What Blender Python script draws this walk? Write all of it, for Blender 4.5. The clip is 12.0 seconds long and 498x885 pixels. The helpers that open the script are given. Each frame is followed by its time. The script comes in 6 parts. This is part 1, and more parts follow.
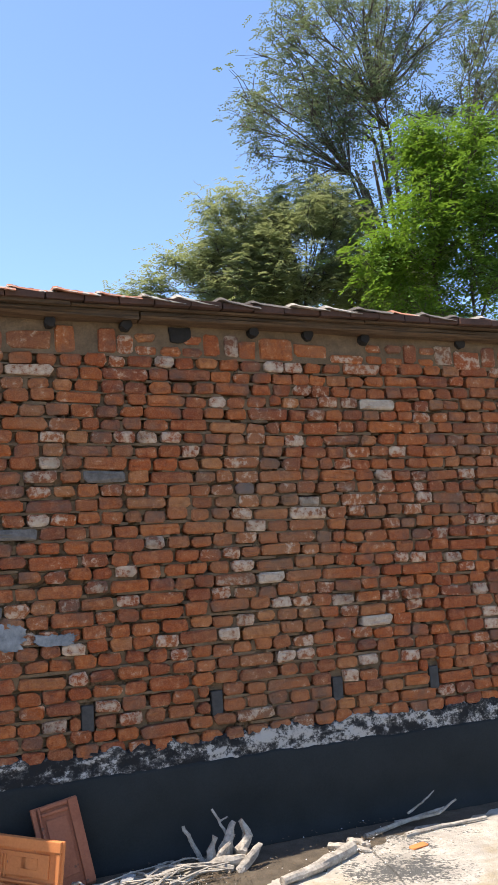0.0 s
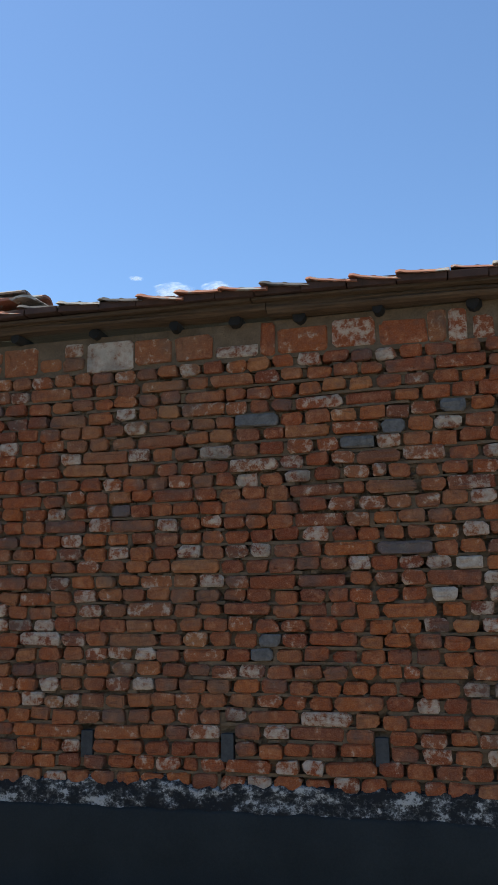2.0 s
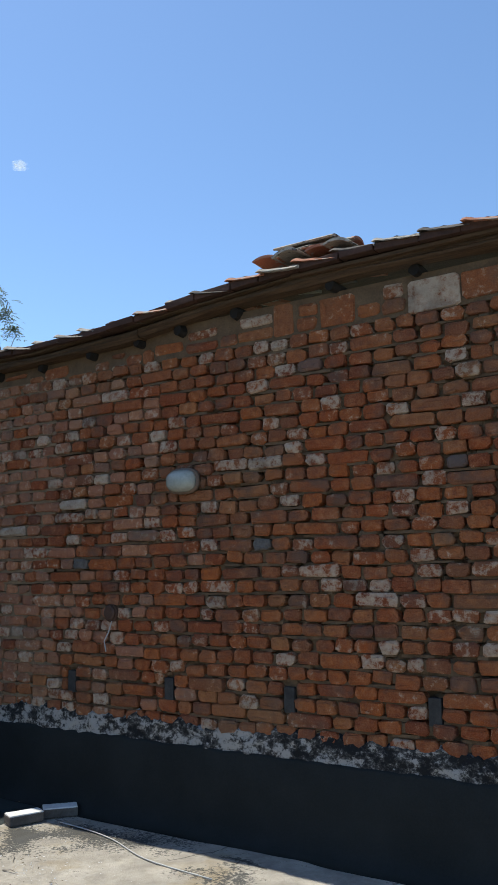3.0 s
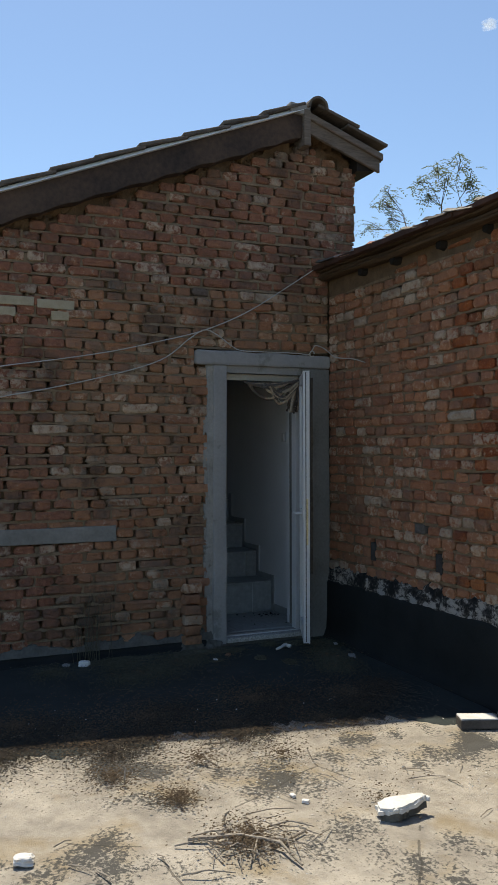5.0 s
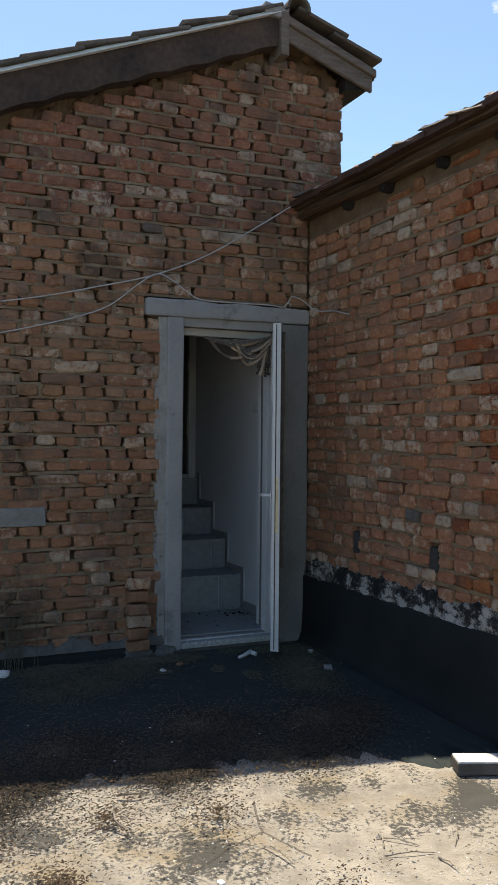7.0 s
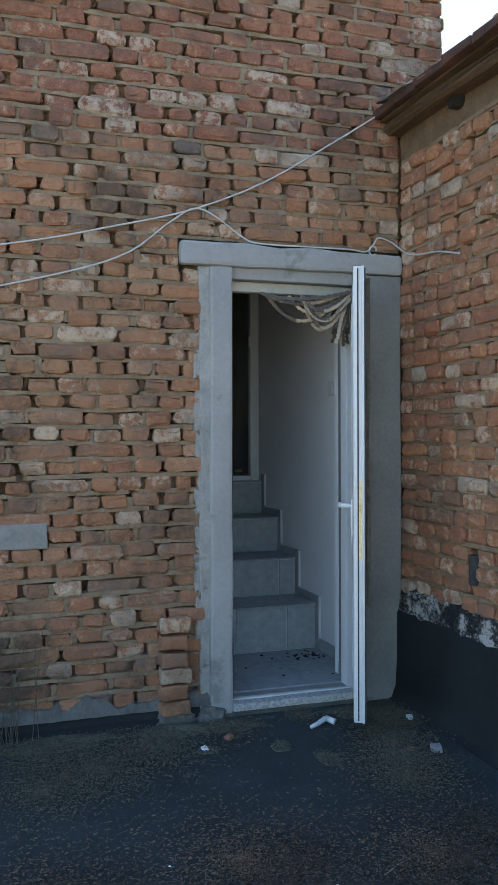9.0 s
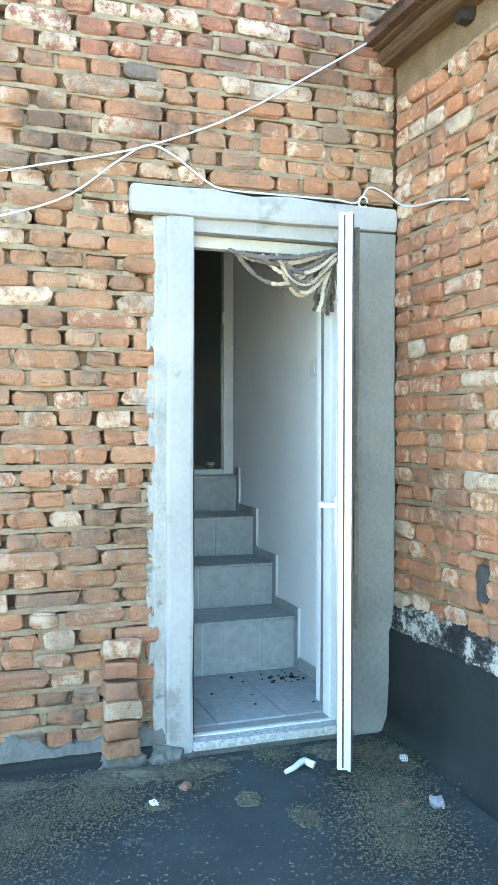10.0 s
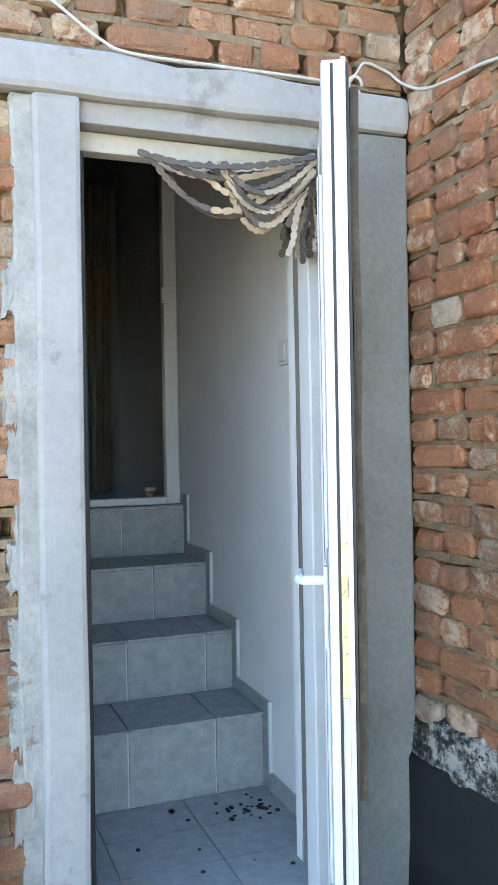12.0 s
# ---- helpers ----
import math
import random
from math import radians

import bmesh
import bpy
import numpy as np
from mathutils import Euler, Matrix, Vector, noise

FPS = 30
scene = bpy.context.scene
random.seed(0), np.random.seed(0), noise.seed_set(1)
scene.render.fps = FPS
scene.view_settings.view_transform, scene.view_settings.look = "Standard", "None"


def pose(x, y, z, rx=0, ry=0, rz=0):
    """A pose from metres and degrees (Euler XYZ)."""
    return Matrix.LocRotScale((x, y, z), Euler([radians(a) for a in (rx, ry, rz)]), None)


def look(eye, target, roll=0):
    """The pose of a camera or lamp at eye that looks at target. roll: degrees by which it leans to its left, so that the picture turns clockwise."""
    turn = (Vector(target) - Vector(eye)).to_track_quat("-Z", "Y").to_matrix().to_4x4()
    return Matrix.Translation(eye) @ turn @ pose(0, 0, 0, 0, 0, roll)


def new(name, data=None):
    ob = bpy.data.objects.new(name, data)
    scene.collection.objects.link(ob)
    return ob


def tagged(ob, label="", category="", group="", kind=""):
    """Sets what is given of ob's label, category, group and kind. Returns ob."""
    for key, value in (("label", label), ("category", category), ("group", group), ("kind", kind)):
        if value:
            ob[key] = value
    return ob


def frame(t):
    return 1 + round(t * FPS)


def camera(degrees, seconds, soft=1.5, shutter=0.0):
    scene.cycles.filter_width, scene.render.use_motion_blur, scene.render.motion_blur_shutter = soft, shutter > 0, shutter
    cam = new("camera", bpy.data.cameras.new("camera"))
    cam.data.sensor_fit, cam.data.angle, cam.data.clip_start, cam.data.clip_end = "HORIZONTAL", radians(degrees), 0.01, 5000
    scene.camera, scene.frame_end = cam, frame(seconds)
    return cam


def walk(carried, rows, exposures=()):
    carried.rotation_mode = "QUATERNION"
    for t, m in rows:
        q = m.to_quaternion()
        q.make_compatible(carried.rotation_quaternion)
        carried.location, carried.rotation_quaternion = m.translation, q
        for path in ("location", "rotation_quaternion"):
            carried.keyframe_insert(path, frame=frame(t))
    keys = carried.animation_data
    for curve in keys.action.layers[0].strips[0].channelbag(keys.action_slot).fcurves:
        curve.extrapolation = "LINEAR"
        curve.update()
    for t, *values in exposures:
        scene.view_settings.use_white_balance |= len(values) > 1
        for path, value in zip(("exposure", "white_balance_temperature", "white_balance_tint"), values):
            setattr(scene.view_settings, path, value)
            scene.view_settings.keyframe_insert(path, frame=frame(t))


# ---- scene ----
cam = camera(33.0, 12.0, soft=1.1)
PATH = [
    (0, (7.405, -4.63, 1.485), (8.142, -2.796, 1.789), -3.5),
    (0.3, (7.319, -4.578, 1.483), (7.964, -2.708, 1.778), -3.0),
    (0.5, (7.261, -4.544, 1.482), (7.753, -2.63, 1.785), -2.6),
    (0.8, (7.136, -4.473, 1.493), (7.452, -2.525, 1.818), -2.4),
    (1, (7.052, -4.425, 1.501), (7.152, -2.458, 1.846), -1.7),
    (1.3, (6.952, -4.366, 1.505), (6.787, -2.405, 1.865), -1.0),
    (1.5, (6.885, -4.326, 1.508), (6.624, -2.377, 1.871), -0.8),
    (2, (6.701, -4.23, 1.495), (6.218, -2.324, 1.862), -0.8),
    (2.3, (6.591, -4.171, 1.48), (6.013, -2.293, 1.85), -1.8),
    (2.5, (6.518, -4.132, 1.47), (5.82, -2.292, 1.829), -1.9),
    (2.7, (6.444, -4.077, 1.464), (5.578, -2.307, 1.804), -1.5),
    (4.3, (6.052, -3.533, 1.532), (4.313, -2.547, 1.591), -0.8),
    (4.5, (6.056, -3.496, 1.519), (4.262, -2.613, 1.561), -0.8),
    (4.8, (6.027, -3.449, 1.521), (4.214, -2.604, 1.547), -0.1),
    (5, (6.007, -3.418, 1.522), (4.183, -2.597, 1.542), -0.1),
    (5.3, (5.907, -3.356, 1.509), (4.078, -2.547, 1.529), -0.1),
    (5.5, (5.84, -3.315, 1.501), (4.012, -2.505, 1.52), -0.2),
    (5.8, (5.732, -3.201, 1.485), (3.902, -2.395, 1.496), -0.6),
    (6, (5.66, -3.125, 1.474), (3.834, -2.308, 1.484), -0.5),
    (6.3, (5.53, -3.0, 1.475), (3.706, -2.178, 1.469), -0.1),
    (6.5, (5.443, -2.916, 1.475), (3.617, -2.102, 1.463), 0.2),
    (6.7, (5.331, -2.837, 1.455), (3.508, -2.015, 1.441), 0.6),
    (8.3, (4.327, -2.339, 1.371), (2.471, -1.593, 1.359), -0.6),
    (8.5, (4.206, -2.278, 1.377), (2.356, -1.519, 1.366), -0.5),
    (8.8, (4.01, -2.178, 1.376), (2.156, -1.43, 1.36), -0.2),
    (9, (3.88, -2.112, 1.375), (1.982, -1.481, 1.357), -0.2),
    (9.3, (3.695, -2.024, 1.361), (1.789, -1.417, 1.346), -0.1),
    (9.5, (3.571, -1.966, 1.352), (1.665, -1.362, 1.334), 0.0),
    (9.8, (3.39, -1.872, 1.342), (1.486, -1.261, 1.318), -0.0),
    (10, (3.27, -1.81, 1.336), (1.382, -1.152, 1.305), 0.1),
    (10.3, (3.089, -1.742, 1.359), (1.204, -1.075, 1.321), 0.3),
    (10.5, (2.969, -1.696, 1.374), (1.081, -1.036, 1.333), 0.6),
    (10.8, (2.773, -1.632, 1.377), (0.883, -0.981, 1.334), 0.4),
    (11, (2.643, -1.59, 1.379), (0.782, -0.857, 1.343), -0.5),
    (11.3, (2.461, -1.493, 1.37), (0.602, -0.758, 1.343), -1.4),
    (11.5, (2.34, -1.429, 1.364), (0.481, -0.692, 1.344), -1.4),
    (12, (2.051, -1.267, 1.355), (0.183, -0.552, 1.345), -1.0),
]
EXPOSURES = [(0.0, 1.22, 7050, 12), (0.6, 1.15, 7000, 11), (1.2, 0.40, 6500, 5), (2.5, 0.42, 6400, 4), (4.5, 0.34, 7500, 6), (6.0, 0.34, 7600, 6), (6.5, 0.56, 7700, 7), (8.4, 1.2, 7200, 8), (9.0, 2.15, 7100, 3), (9.5, 3.32, 7200, -4), (10.0, 4.15, 7300, -7), (10.5, 4.1, 7300, -5), (10.8, 3.85, 7350, -3), (11.3, 3.8, 7500, 1), (12.0, 3.65, 7800, 6)]
walk(cam, [(t, look(eye, target, roll)) for t, eye, target, roll in PATH], EXPOSURES)

# ======== place
# ---------------------------------------------------------------- light
world = bpy.data.worlds.new("world")
scene.world = world
world.use_nodes = True
wn = world.node_tree
sky = wn.nodes.new("ShaderNodeTexSky")
sky.sky_type = "NISHITA"
sky.sun_disc = False
SUN_TO = Vector((-0.455, 0.05, 1.0)).normalized()
sky.sun_elevation = math.asin(SUN_TO.z)
sky.sun_rotation = math.atan2(SUN_TO.x, SUN_TO.y)
sky.altitude = 800
sky.air_density = 1.0
sky.dust_density = 0.5
sky.ozone_density = 6.0
wn.nodes["Background"].inputs["Strength"].default_value = 0.15
wn.links.new(sky.outputs[0], wn.nodes["Background"].inputs[0])
sun = new("sun", bpy.data.lights.new("sun", "SUN"))
sun.data.energy = 4.2
sun.data.angle = radians(0.5)
sun.data.color = (1.0, 0.95, 0.87)
sun.matrix_world = look(SUN_TO * 30, (0, 0, 0))


# ---------------------------------------------------------------- helpers
def part(name, bm, material, parent=None, label="", smooth=False):
    """One mesh object from a bmesh, under parent."""
    me = bpy.data.meshes.new(name)
    bm.to_mesh(me)
    bm.free()
    if smooth:
        for p in me.polygons:
            p.use_smooth = True
    if material:
        me.materials.append(material)
    ob = new(name, me)
    ob.parent = parent
    if label:
        ob["label"] = label
    return ob


def empty(name, m, label, category, group="", kind=""):
    ob = new(name)
    ob.empty_display_size = 0.1
    ob.matrix_world = m
    return tagged(ob, label, category, group, kind)


def from_arrays(name, verts, faces, material, parent=None):
    me = bpy.data.meshes.new(name)
    me.from_pydata(verts, [], faces)
    me.materials.append(material)
    ob = new(name, me)
    ob.parent = parent
    return ob


def box(x0, x1, y0, y1, z0, z1, bevel=0.0, bm=None, jitter=0.0):
    bm = bm or bmesh.new()
    made = bmesh.ops.create_cube(bm, size=1)["verts"]
    for v in made:
        v.co = Vector((x0 + (v.co.x + 0.5) * (x1 - x0), y0 + (v.co.y + 0.5) * (y1 - y0), z0 + (v.co.z + 0.5) * (z1 - z0)))
        if jitter:
            v.co += Vector([random.uniform(-jitter, jitter) for _ in range(3)])
    if bevel:
        edges = list({e for v in made for e in v.link_edges})
        bmesh.ops.bevel(bm, geom=edges, offset=bevel, segments=2, affect="EDGES", profile=0.6)
    return bm


def prism(points, d0, d1, axis="y", bm=None):
    """A polygon of (u, v) drawn out from d0 to d1. axis y: u is x, v is z; axis z: u is x, v is y."""
    bm = bm or bmesh.new()
    def at(u, v, d):
        return (u, d, v) if axis == "y" else (u, v, d)
    a = [bm.verts.new(at(u, v, d0)) for u, v in points]
    b = [bm.verts.new(at(u, v, d1)) for u, v in points]
    bm.faces.new(a)
    bm.faces.new(list(reversed(b)))
    n = len(points)
    for i in range(n):
        bm.faces.new((a[i], b[i], b[(i + 1) % n], a[(i + 1) % n]))
    bmesh.ops.recalc_face_normals(bm, faces=bm.faces[:])
    return bm


def tube(points, radii, sides=6, bm=None, rough=0.0):
    """A tapered tube along points."""
    bm = bm or bmesh.new()
    rings = []
    pts = [Vector(p) for p in points]
    for i, p in enumerate(pts):
        d = (pts[min(i + 1, len(pts) - 1)] - pts[max(i - 1, 0)]).normalized()
        side = d.cross(Vector((0.31, 0.27, 0.91))).normalized()
        up = d.cross(side)
        r = radii[i] if hasattr(radii, "__len__") else radii
        ring = []
        for k in range(sides):
            a = 2 * math.pi * k / sides
            rr = r * (1 + random.uniform(-rough, rough))
            ring.append(bm.verts.new(p + side * math.cos(a) * rr + up * math.sin(a) * rr))
        rings.append(ring)
    for a, b in zip(rings, rings[1:]):
        for k in range(sides):
            bm.faces.new((a[k], a[(k + 1) % sides], b[(k + 1) % sides], b[k]))
    bm.faces.new(list(reversed(rings[0])))
    bm.faces.new(rings[-1])
    return bm


def displace(bm, amount, scale, seed=0.0, cuts=0):
    if cuts:
        bmesh.ops.subdivide_edges(bm, edges=bm.edges[:], cuts=cuts, use_grid_fill=True)
    for v in bm.verts:
        v.co += noise.noise_vector(v.co * scale + Vector((seed, seed * 1.7, 0))) * amount
    return bm


# ---------------------------------------------------------------- materials
class Nodes:
    def __init__(self, name):
        self.mat = bpy.data.materials.new(name)
        self.mat.use_nodes = True
        self.nt = self.mat.node_tree
        self.bsdf = self.nt.nodes["Principled BSDF"]
        self.pos = self.add("ShaderNodeNewGeometry").outputs["Position"]

    def add(self, kind, **values):
        node = self.nt.nodes.new(kind)
        for key, value in values.items():
            self.put(node, key, value)
        return node

    def put(self, node, key, value):
        socket = node.inputs[int(key[1:])] if key[0] == "i" and key[1:].isdigit() else node.inputs[key]
        if isinstance(value, bpy.types.NodeSocket):
            self.nt.links.new(value, socket)
        else:
            socket.default_value = value

    def noise(self, scale, detail=4.0, rough=0.6, at=None):
        return self.add("ShaderNodeTexNoise", Vector=at or self.pos, Scale=scale, Detail=detail, Roughness=rough).outputs["Fac"]

    def ramp(self, fac, *stops):
        node = self.add("ShaderNodeValToRGB", Fac=fac)
        while len(node.color_ramp.elements) < len(stops):
            node.color_ramp.elements.new(0.5)
        for e, (p, c) in zip(node.color_ramp.elements, stops):
            e.position = p
            e.color = (c, c, c, 1) if isinstance(c, (int, float)) else (*c, 1)
        return node.outputs["Color"]

    def mix(self, fac, a, b, blend="MIX"):
        node = self.nt.nodes.new("ShaderNodeMix")
        node.data_type, node.blend_type = "RGBA", blend
        for i, v in ((0, fac), (6, a), (7, b)):
            if isinstance(v, tuple):
                v = (*v, 1)
            self.put(node, f"i{i}", v)
        return node.outputs[2]

    def math(self, op, a, b=0.0):
        node = self.nt.nodes.new("ShaderNodeMath")
        node.operation = op
        self.put(node, "i0", a)
        self.put(node, "i1", b)
        return node.outputs[0]

    def xyz(self, which):
        return self.add("ShaderNodeSeparateXYZ", Vector=self.pos).outputs[which]

    def stretched(self, x, y, z):
        node = self.nt.nodes.new("ShaderNodeMapping")
        self.put(node, "Vector", self.pos)
        node.inputs["Scale"].default_value = (x, y, z)
        return node.outputs[0]

    def done(self, color, rough=0.85, bump=None, strength=0.3, distance=0.01, metal=0.0, spec=0.3):
        self.put(self.bsdf, "Base Color", (*color, 1) if isinstance(color, tuple) else color)
        self.put(self.bsdf, "Roughness", rough)
        self.bsdf.inputs["Metallic"].default_value = metal
        self.bsdf.inputs["Specular IOR Level"].default_value = spec
        if bump is not None:
            b = self.add("ShaderNodeBump", Height=bump, Strength=strength, Distance=distance)
            self.nt.links.new(b.outputs[0], self.bsdf.inputs["Normal"])
        return self.mat


def surface(name, dark, light, scale=6.0, fine=60.0, rough=0.85, strength=0.3, distance=0.006, metal=0.0, spec=0.3, spots=None, spot_scale=14.0, spot_at=0.6, stretch=None):
    """A mottled surface: two colours at a large scale, a fine grain and optional spots."""
    n = Nodes(name)
    at = n.stretched(*stretch) if stretch else None
    big, small = n.noise(scale, 5, at=at), n.noise(fine, 3, at=at)
    col = n.mix(n.ramp(big, (0.3, 0.0), (0.7, 1.0)), dark, light)
    col = n.mix(0.35, col, n.mix(n.ramp(small, (0.3, 0.0), (0.7, 1.0)), dark, light))
    if spots:
        col = n.mix(n.ramp(n.noise(spot_scale, 6, 0.7), (spot_at, 0.0), (spot_at + 0.06, 1.0)), col, spots)
    return n.done(col, rough, n.math("ADD", n.math("MULTIPLY", small, 0.6), big), strength, distance, metal, spec)


def brick_material(name, island, palette, lime=0.58, grime=(0.10, 0.085, 0.07), burnt=(0.17, 0.048, 0.026), soot=0.0):
    """Old fired brick: a tone for each piece, lime smears, dark grime and a rough face."""
    n = Nodes(name)
    if island:
        rnd = n.add("ShaderNodeNewGeometry").outputs["Random Per Island"]
    else:
        rnd = n.add("ShaderNodeObjectInfo").outputs["Random"]
    rnd2 = n.math("FRACT", n.math("MULTIPLY", rnd, 37.31))
    rnd3 = n.math("FRACT", n.math("MULTIPLY", rnd, 91.7))
    k = len(palette)
    base = n.ramp(rnd, *[(i / (k - 1), c) for i, c in enumerate(palette)])
    big, mid, fine = n.noise(5, 4), n.noise(26, 6, 0.68), n.noise(150, 4, 0.7)
    patchy = n.noise(13, 5, 0.65)
    base = n.mix(n.ramp(mid, (0.30, 0.75), (0.62, 0.0)), base, burnt)
    base = n.mix(n.ramp(patchy, (0.50, 0.0), (0.70, 0.55)), base, (0.46, 0.20, 0.10))
    base = n.mix(n.math("MULTIPLY", n.ramp(fine, (0.45, 0.0), (0.72, 1.0)), 0.35), base, (0.50, 0.27, 0.17))
    base = n.mix(n.ramp(n.noise(0.9, 4, 0.6), (0.48, 0.0), (0.66, 0.45)), base, (0.27, 0.165, 0.09))
    # lime left on the faces, much on a few pieces, little on most
    much = n.math("MULTIPLY", n.math("POWER", rnd2, 4.0), 0.20)
    smear = n.math("ADD", n.math("ADD", n.math("MULTIPLY", patchy, 0.45), n.math("MULTIPLY", mid, 0.35)), n.math("ADD", n.math("MULTIPLY", fine, 0.16), much))
    base = n.mix(n.ramp(smear, (lime, 0.0), (lime + 0.07, 0.55), (lime + 0.16, 0.85)), base, (0.56, 0.455, 0.345))
    # weather stains and soot
    stain = n.math("ADD", n.math("MULTIPLY", big, 0.7), n.math("MULTIPLY", rnd3, 0.25))
    base = n.mix(n.ramp(stain, (0.50, 0.0), (0.68, 0.65)), base, grime)
    base = n.mix(n.math("MULTIPLY", n.math("GREATER_THAN", rnd3, 0.997), 0.55), base, (0.12, 0.118, 0.115))
    if soot:
        black = n.math("ADD", n.math("MULTIPLY", n.noise(1.7, 4, 0.6), 0.72), n.math("MULTIPLY", mid, 0.30))
        base = n.mix(n.ramp(black, (0.53, 0.0), (0.63, soot)), base, (0.075, 0.06, 0.048))
    return n.done(base, 0.93, n.math("ADD", n.math("ADD", mid, patchy), n.math("MULTIPLY", fine, 0.8)), 1.0, 0.012, spec=0.15)


RED = [(0.291, 0.073, 0.021), (0.368, 0.086, 0.021), (0.213, 0.048, 0.018), (0.437, 0.121, 0.027), (0.32, 0.095, 0.034), (0.389, 0.099, 0.021), (0.184, 0.052, 0.024), (0.456, 0.173, 0.058)]
# next two run paler: haze by the door is put into the brick
CORNER_HAZED = [(0.385, 0.162, 0.091), (0.456, 0.196, 0.105), (0.316, 0.134, 0.083), (0.515, 0.237, 0.123), (0.419, 0.191, 0.111), (0.412, 0.17, 0.097), (0.416, 0.231, 0.145)]
OCHRE = [(0.323, 0.151, 0.086), (0.401, 0.202, 0.111), (0.285, 0.128, 0.077), (0.431, 0.23, 0.132), (0.348, 0.163, 0.095), (0.431, 0.246, 0.15), (0.311, 0.145, 0.094), (0.469, 0.285, 0.182)]
GABLE = [(0.299, 0.124, 0.079), (0.334, 0.144, 0.087), (0.246, 0.105, 0.074), (0.356, 0.164, 0.1), (0.279, 0.119, 0.083), (0.319, 0.149, 0.099), (0.236, 0.107, 0.077), (0.37, 0.189, 0.123)]
MAT_BRICK_N = brick_material("brick_red", False, CORNER_HAZED, 0.545, (0.15, 0.12, 0.095), (0.26, 0.105, 0.06))
MAT_BRICK_N_MID = brick_material("brick_corner_hazed_joined", True, CORNER_HAZED, 0.545, (0.15, 0.12, 0.095), (0.26, 0.105, 0.06))
MAT_BRICK_N_FAR = brick_material("brick_red_joined", True, RED, 0.585)
MAT_BRICK_W = brick_material("brick_ochre", False, OCHRE, 0.57, (0.15, 0.125, 0.10), (0.26, 0.13, 0.075), 0.75)
MAT_BRICK_W_FAR = brick_material("brick_gable_joined", True, GABLE, 0.575, (0.11, 0.09, 0.075), (0.17, 0.07, 0.045), 0.75)
MAT_MORTAR = surface("lime_mortar", (0.075, 0.047, 0.026), (0.19, 0.122, 0.07), 11, 90, 0.95, 0.9, 0.012)
MAT_MORTAR_N = surface("brown_lime_mortar", (0.13, 0.086, 0.05), (0.29, 0.20, 0.122), 10, 80, 0.95, 0.9, 0.012)
MAT_MORTAR_W = surface("tan_lime_mortar", (0.12, 0.083, 0.05), (0.29, 0.215, 0.142), 9, 70, 0.95, 1.0, 0.014)
MAT_CEMENT = surface("grey_cement_render", (0.235, 0.232, 0.228), (0.32, 0.315, 0.308), 2.5, 40, 0.9, 0.4, 0.006, spots=(0.20, 0.196, 0.186), spot_scale=3.0, spot_at=0.56)
MAT_CEMENT_DARK = surface("dark_cement", (0.065, 0.064, 0.057), (0.15, 0.147, 0.133), 7, 60, 0.9, 0.5, 0.01)
MAT_BITUMEN = surface("bitumen_coating", (0.011, 0.0125, 0.0125), (0.023, 0.0255, 0.0255), 3, 120, 0.8, 0.25, 0.004, spec=0.18)
MAT_WOOD_OLD = surface("weathered_wood", (0.024, 0.014, 0.008), (0.135, 0.08, 0.043), 7, 40, 0.9, 0.6, 0.008, stretch=(0.6, 8, 8))
MAT_WOOD_GREY = surface("grey_weathered_wood", (0.075, 0.058, 0.045), (0.22, 0.18, 0.15), 7, 40, 0.9, 0.6, 0.008, stretch=(3, 0.6, 6))
MAT_WOOD_DARK = surface("near_black_wood", (0.006, 0.005, 0.0045), (0.026, 0.021, 0.017), 8, 60, 0.9, 0.5, 0.008)
MAT_SLATE = surface("dark_grey_plug", (0.022, 0.0215, 0.021), (0.065, 0.062, 0.06), 16, 70, 0.85, 0.5, 0.006)
MAT_LIMED = surface("limed_brick", (0.22, 0.135, 0.09), (0.46, 0.385, 0.30), 22, 110, 0.95, 0.7, 0.006)
MAT_BLUE = surface("overburnt_brick", (0.06, 0.052, 0.046), (0.16, 0.14, 0.125), 24, 90, 0.85, 0.6, 0.006)
MAT_PATCH = surface("blue_grey_cement", (0.075, 0.082, 0.09), (0.25, 0.26, 0.27), 16, 60, 0.9, 0.6, 0.008)
MAT_CEMENT_ROUGH = surface("rough_cement", (0.19, 0.185, 0.17), (0.34, 0.335, 0.315), 9, 60, 0.92, 0.7, 0.012, spots=(0.15, 0.14, 0.12), spot_scale=6, spot_at=0.6)
MAT_STAINED = surface("stained_ledge_cement", (0.15, 0.145, 0.13), (0.27, 0.265, 0.245), 6, 50, 0.9, 0.5, 0.008)
MAT_TILE = surface("clay_roof_tile", (0.24, 0.085, 0.05), (0.44, 0.20, 0.12), 5, 80, 0.9, 0.5, 0.006, spots=(0.33, 0.31, 0.27), spot_scale=9, spot_at=0.52)
MAT_TILE_OLD = surface("lichen_roof_tile", (0.18, 0.15, 0.125), (0.52, 0.47, 0.40), 8, 70, 0.95, 0.7, 0.008, spots=(0.07, 0.065, 0.06), spot_scale=18, spot_at=0.56)
# dark tile: the gable tiles stand against the sky, their shade in the colour
MAT_TILE_SHADED = surface("shaded_roof_tile", (0.05, 0.042, 0.037), (0.17, 0.145, 0.125), 8, 70, 0.95, 0.7, 0.008)
MAT_TILE_NEW = surface("orange_roof_tile", (0.44, 0.14, 0.045), (0.60, 0.22, 0.075), 6, 90, 0.8, 0.35, 0.004, spots=(0.22, 0.10, 0.07), spot_scale=20, spot_at=0.63)
MAT_PVC = surface("white_plastic", (0.47, 0.475, 0.475), (0.56, 0.565, 0.565), 5, 40, 0.38, 0.05, 0.002, spec=0.5)
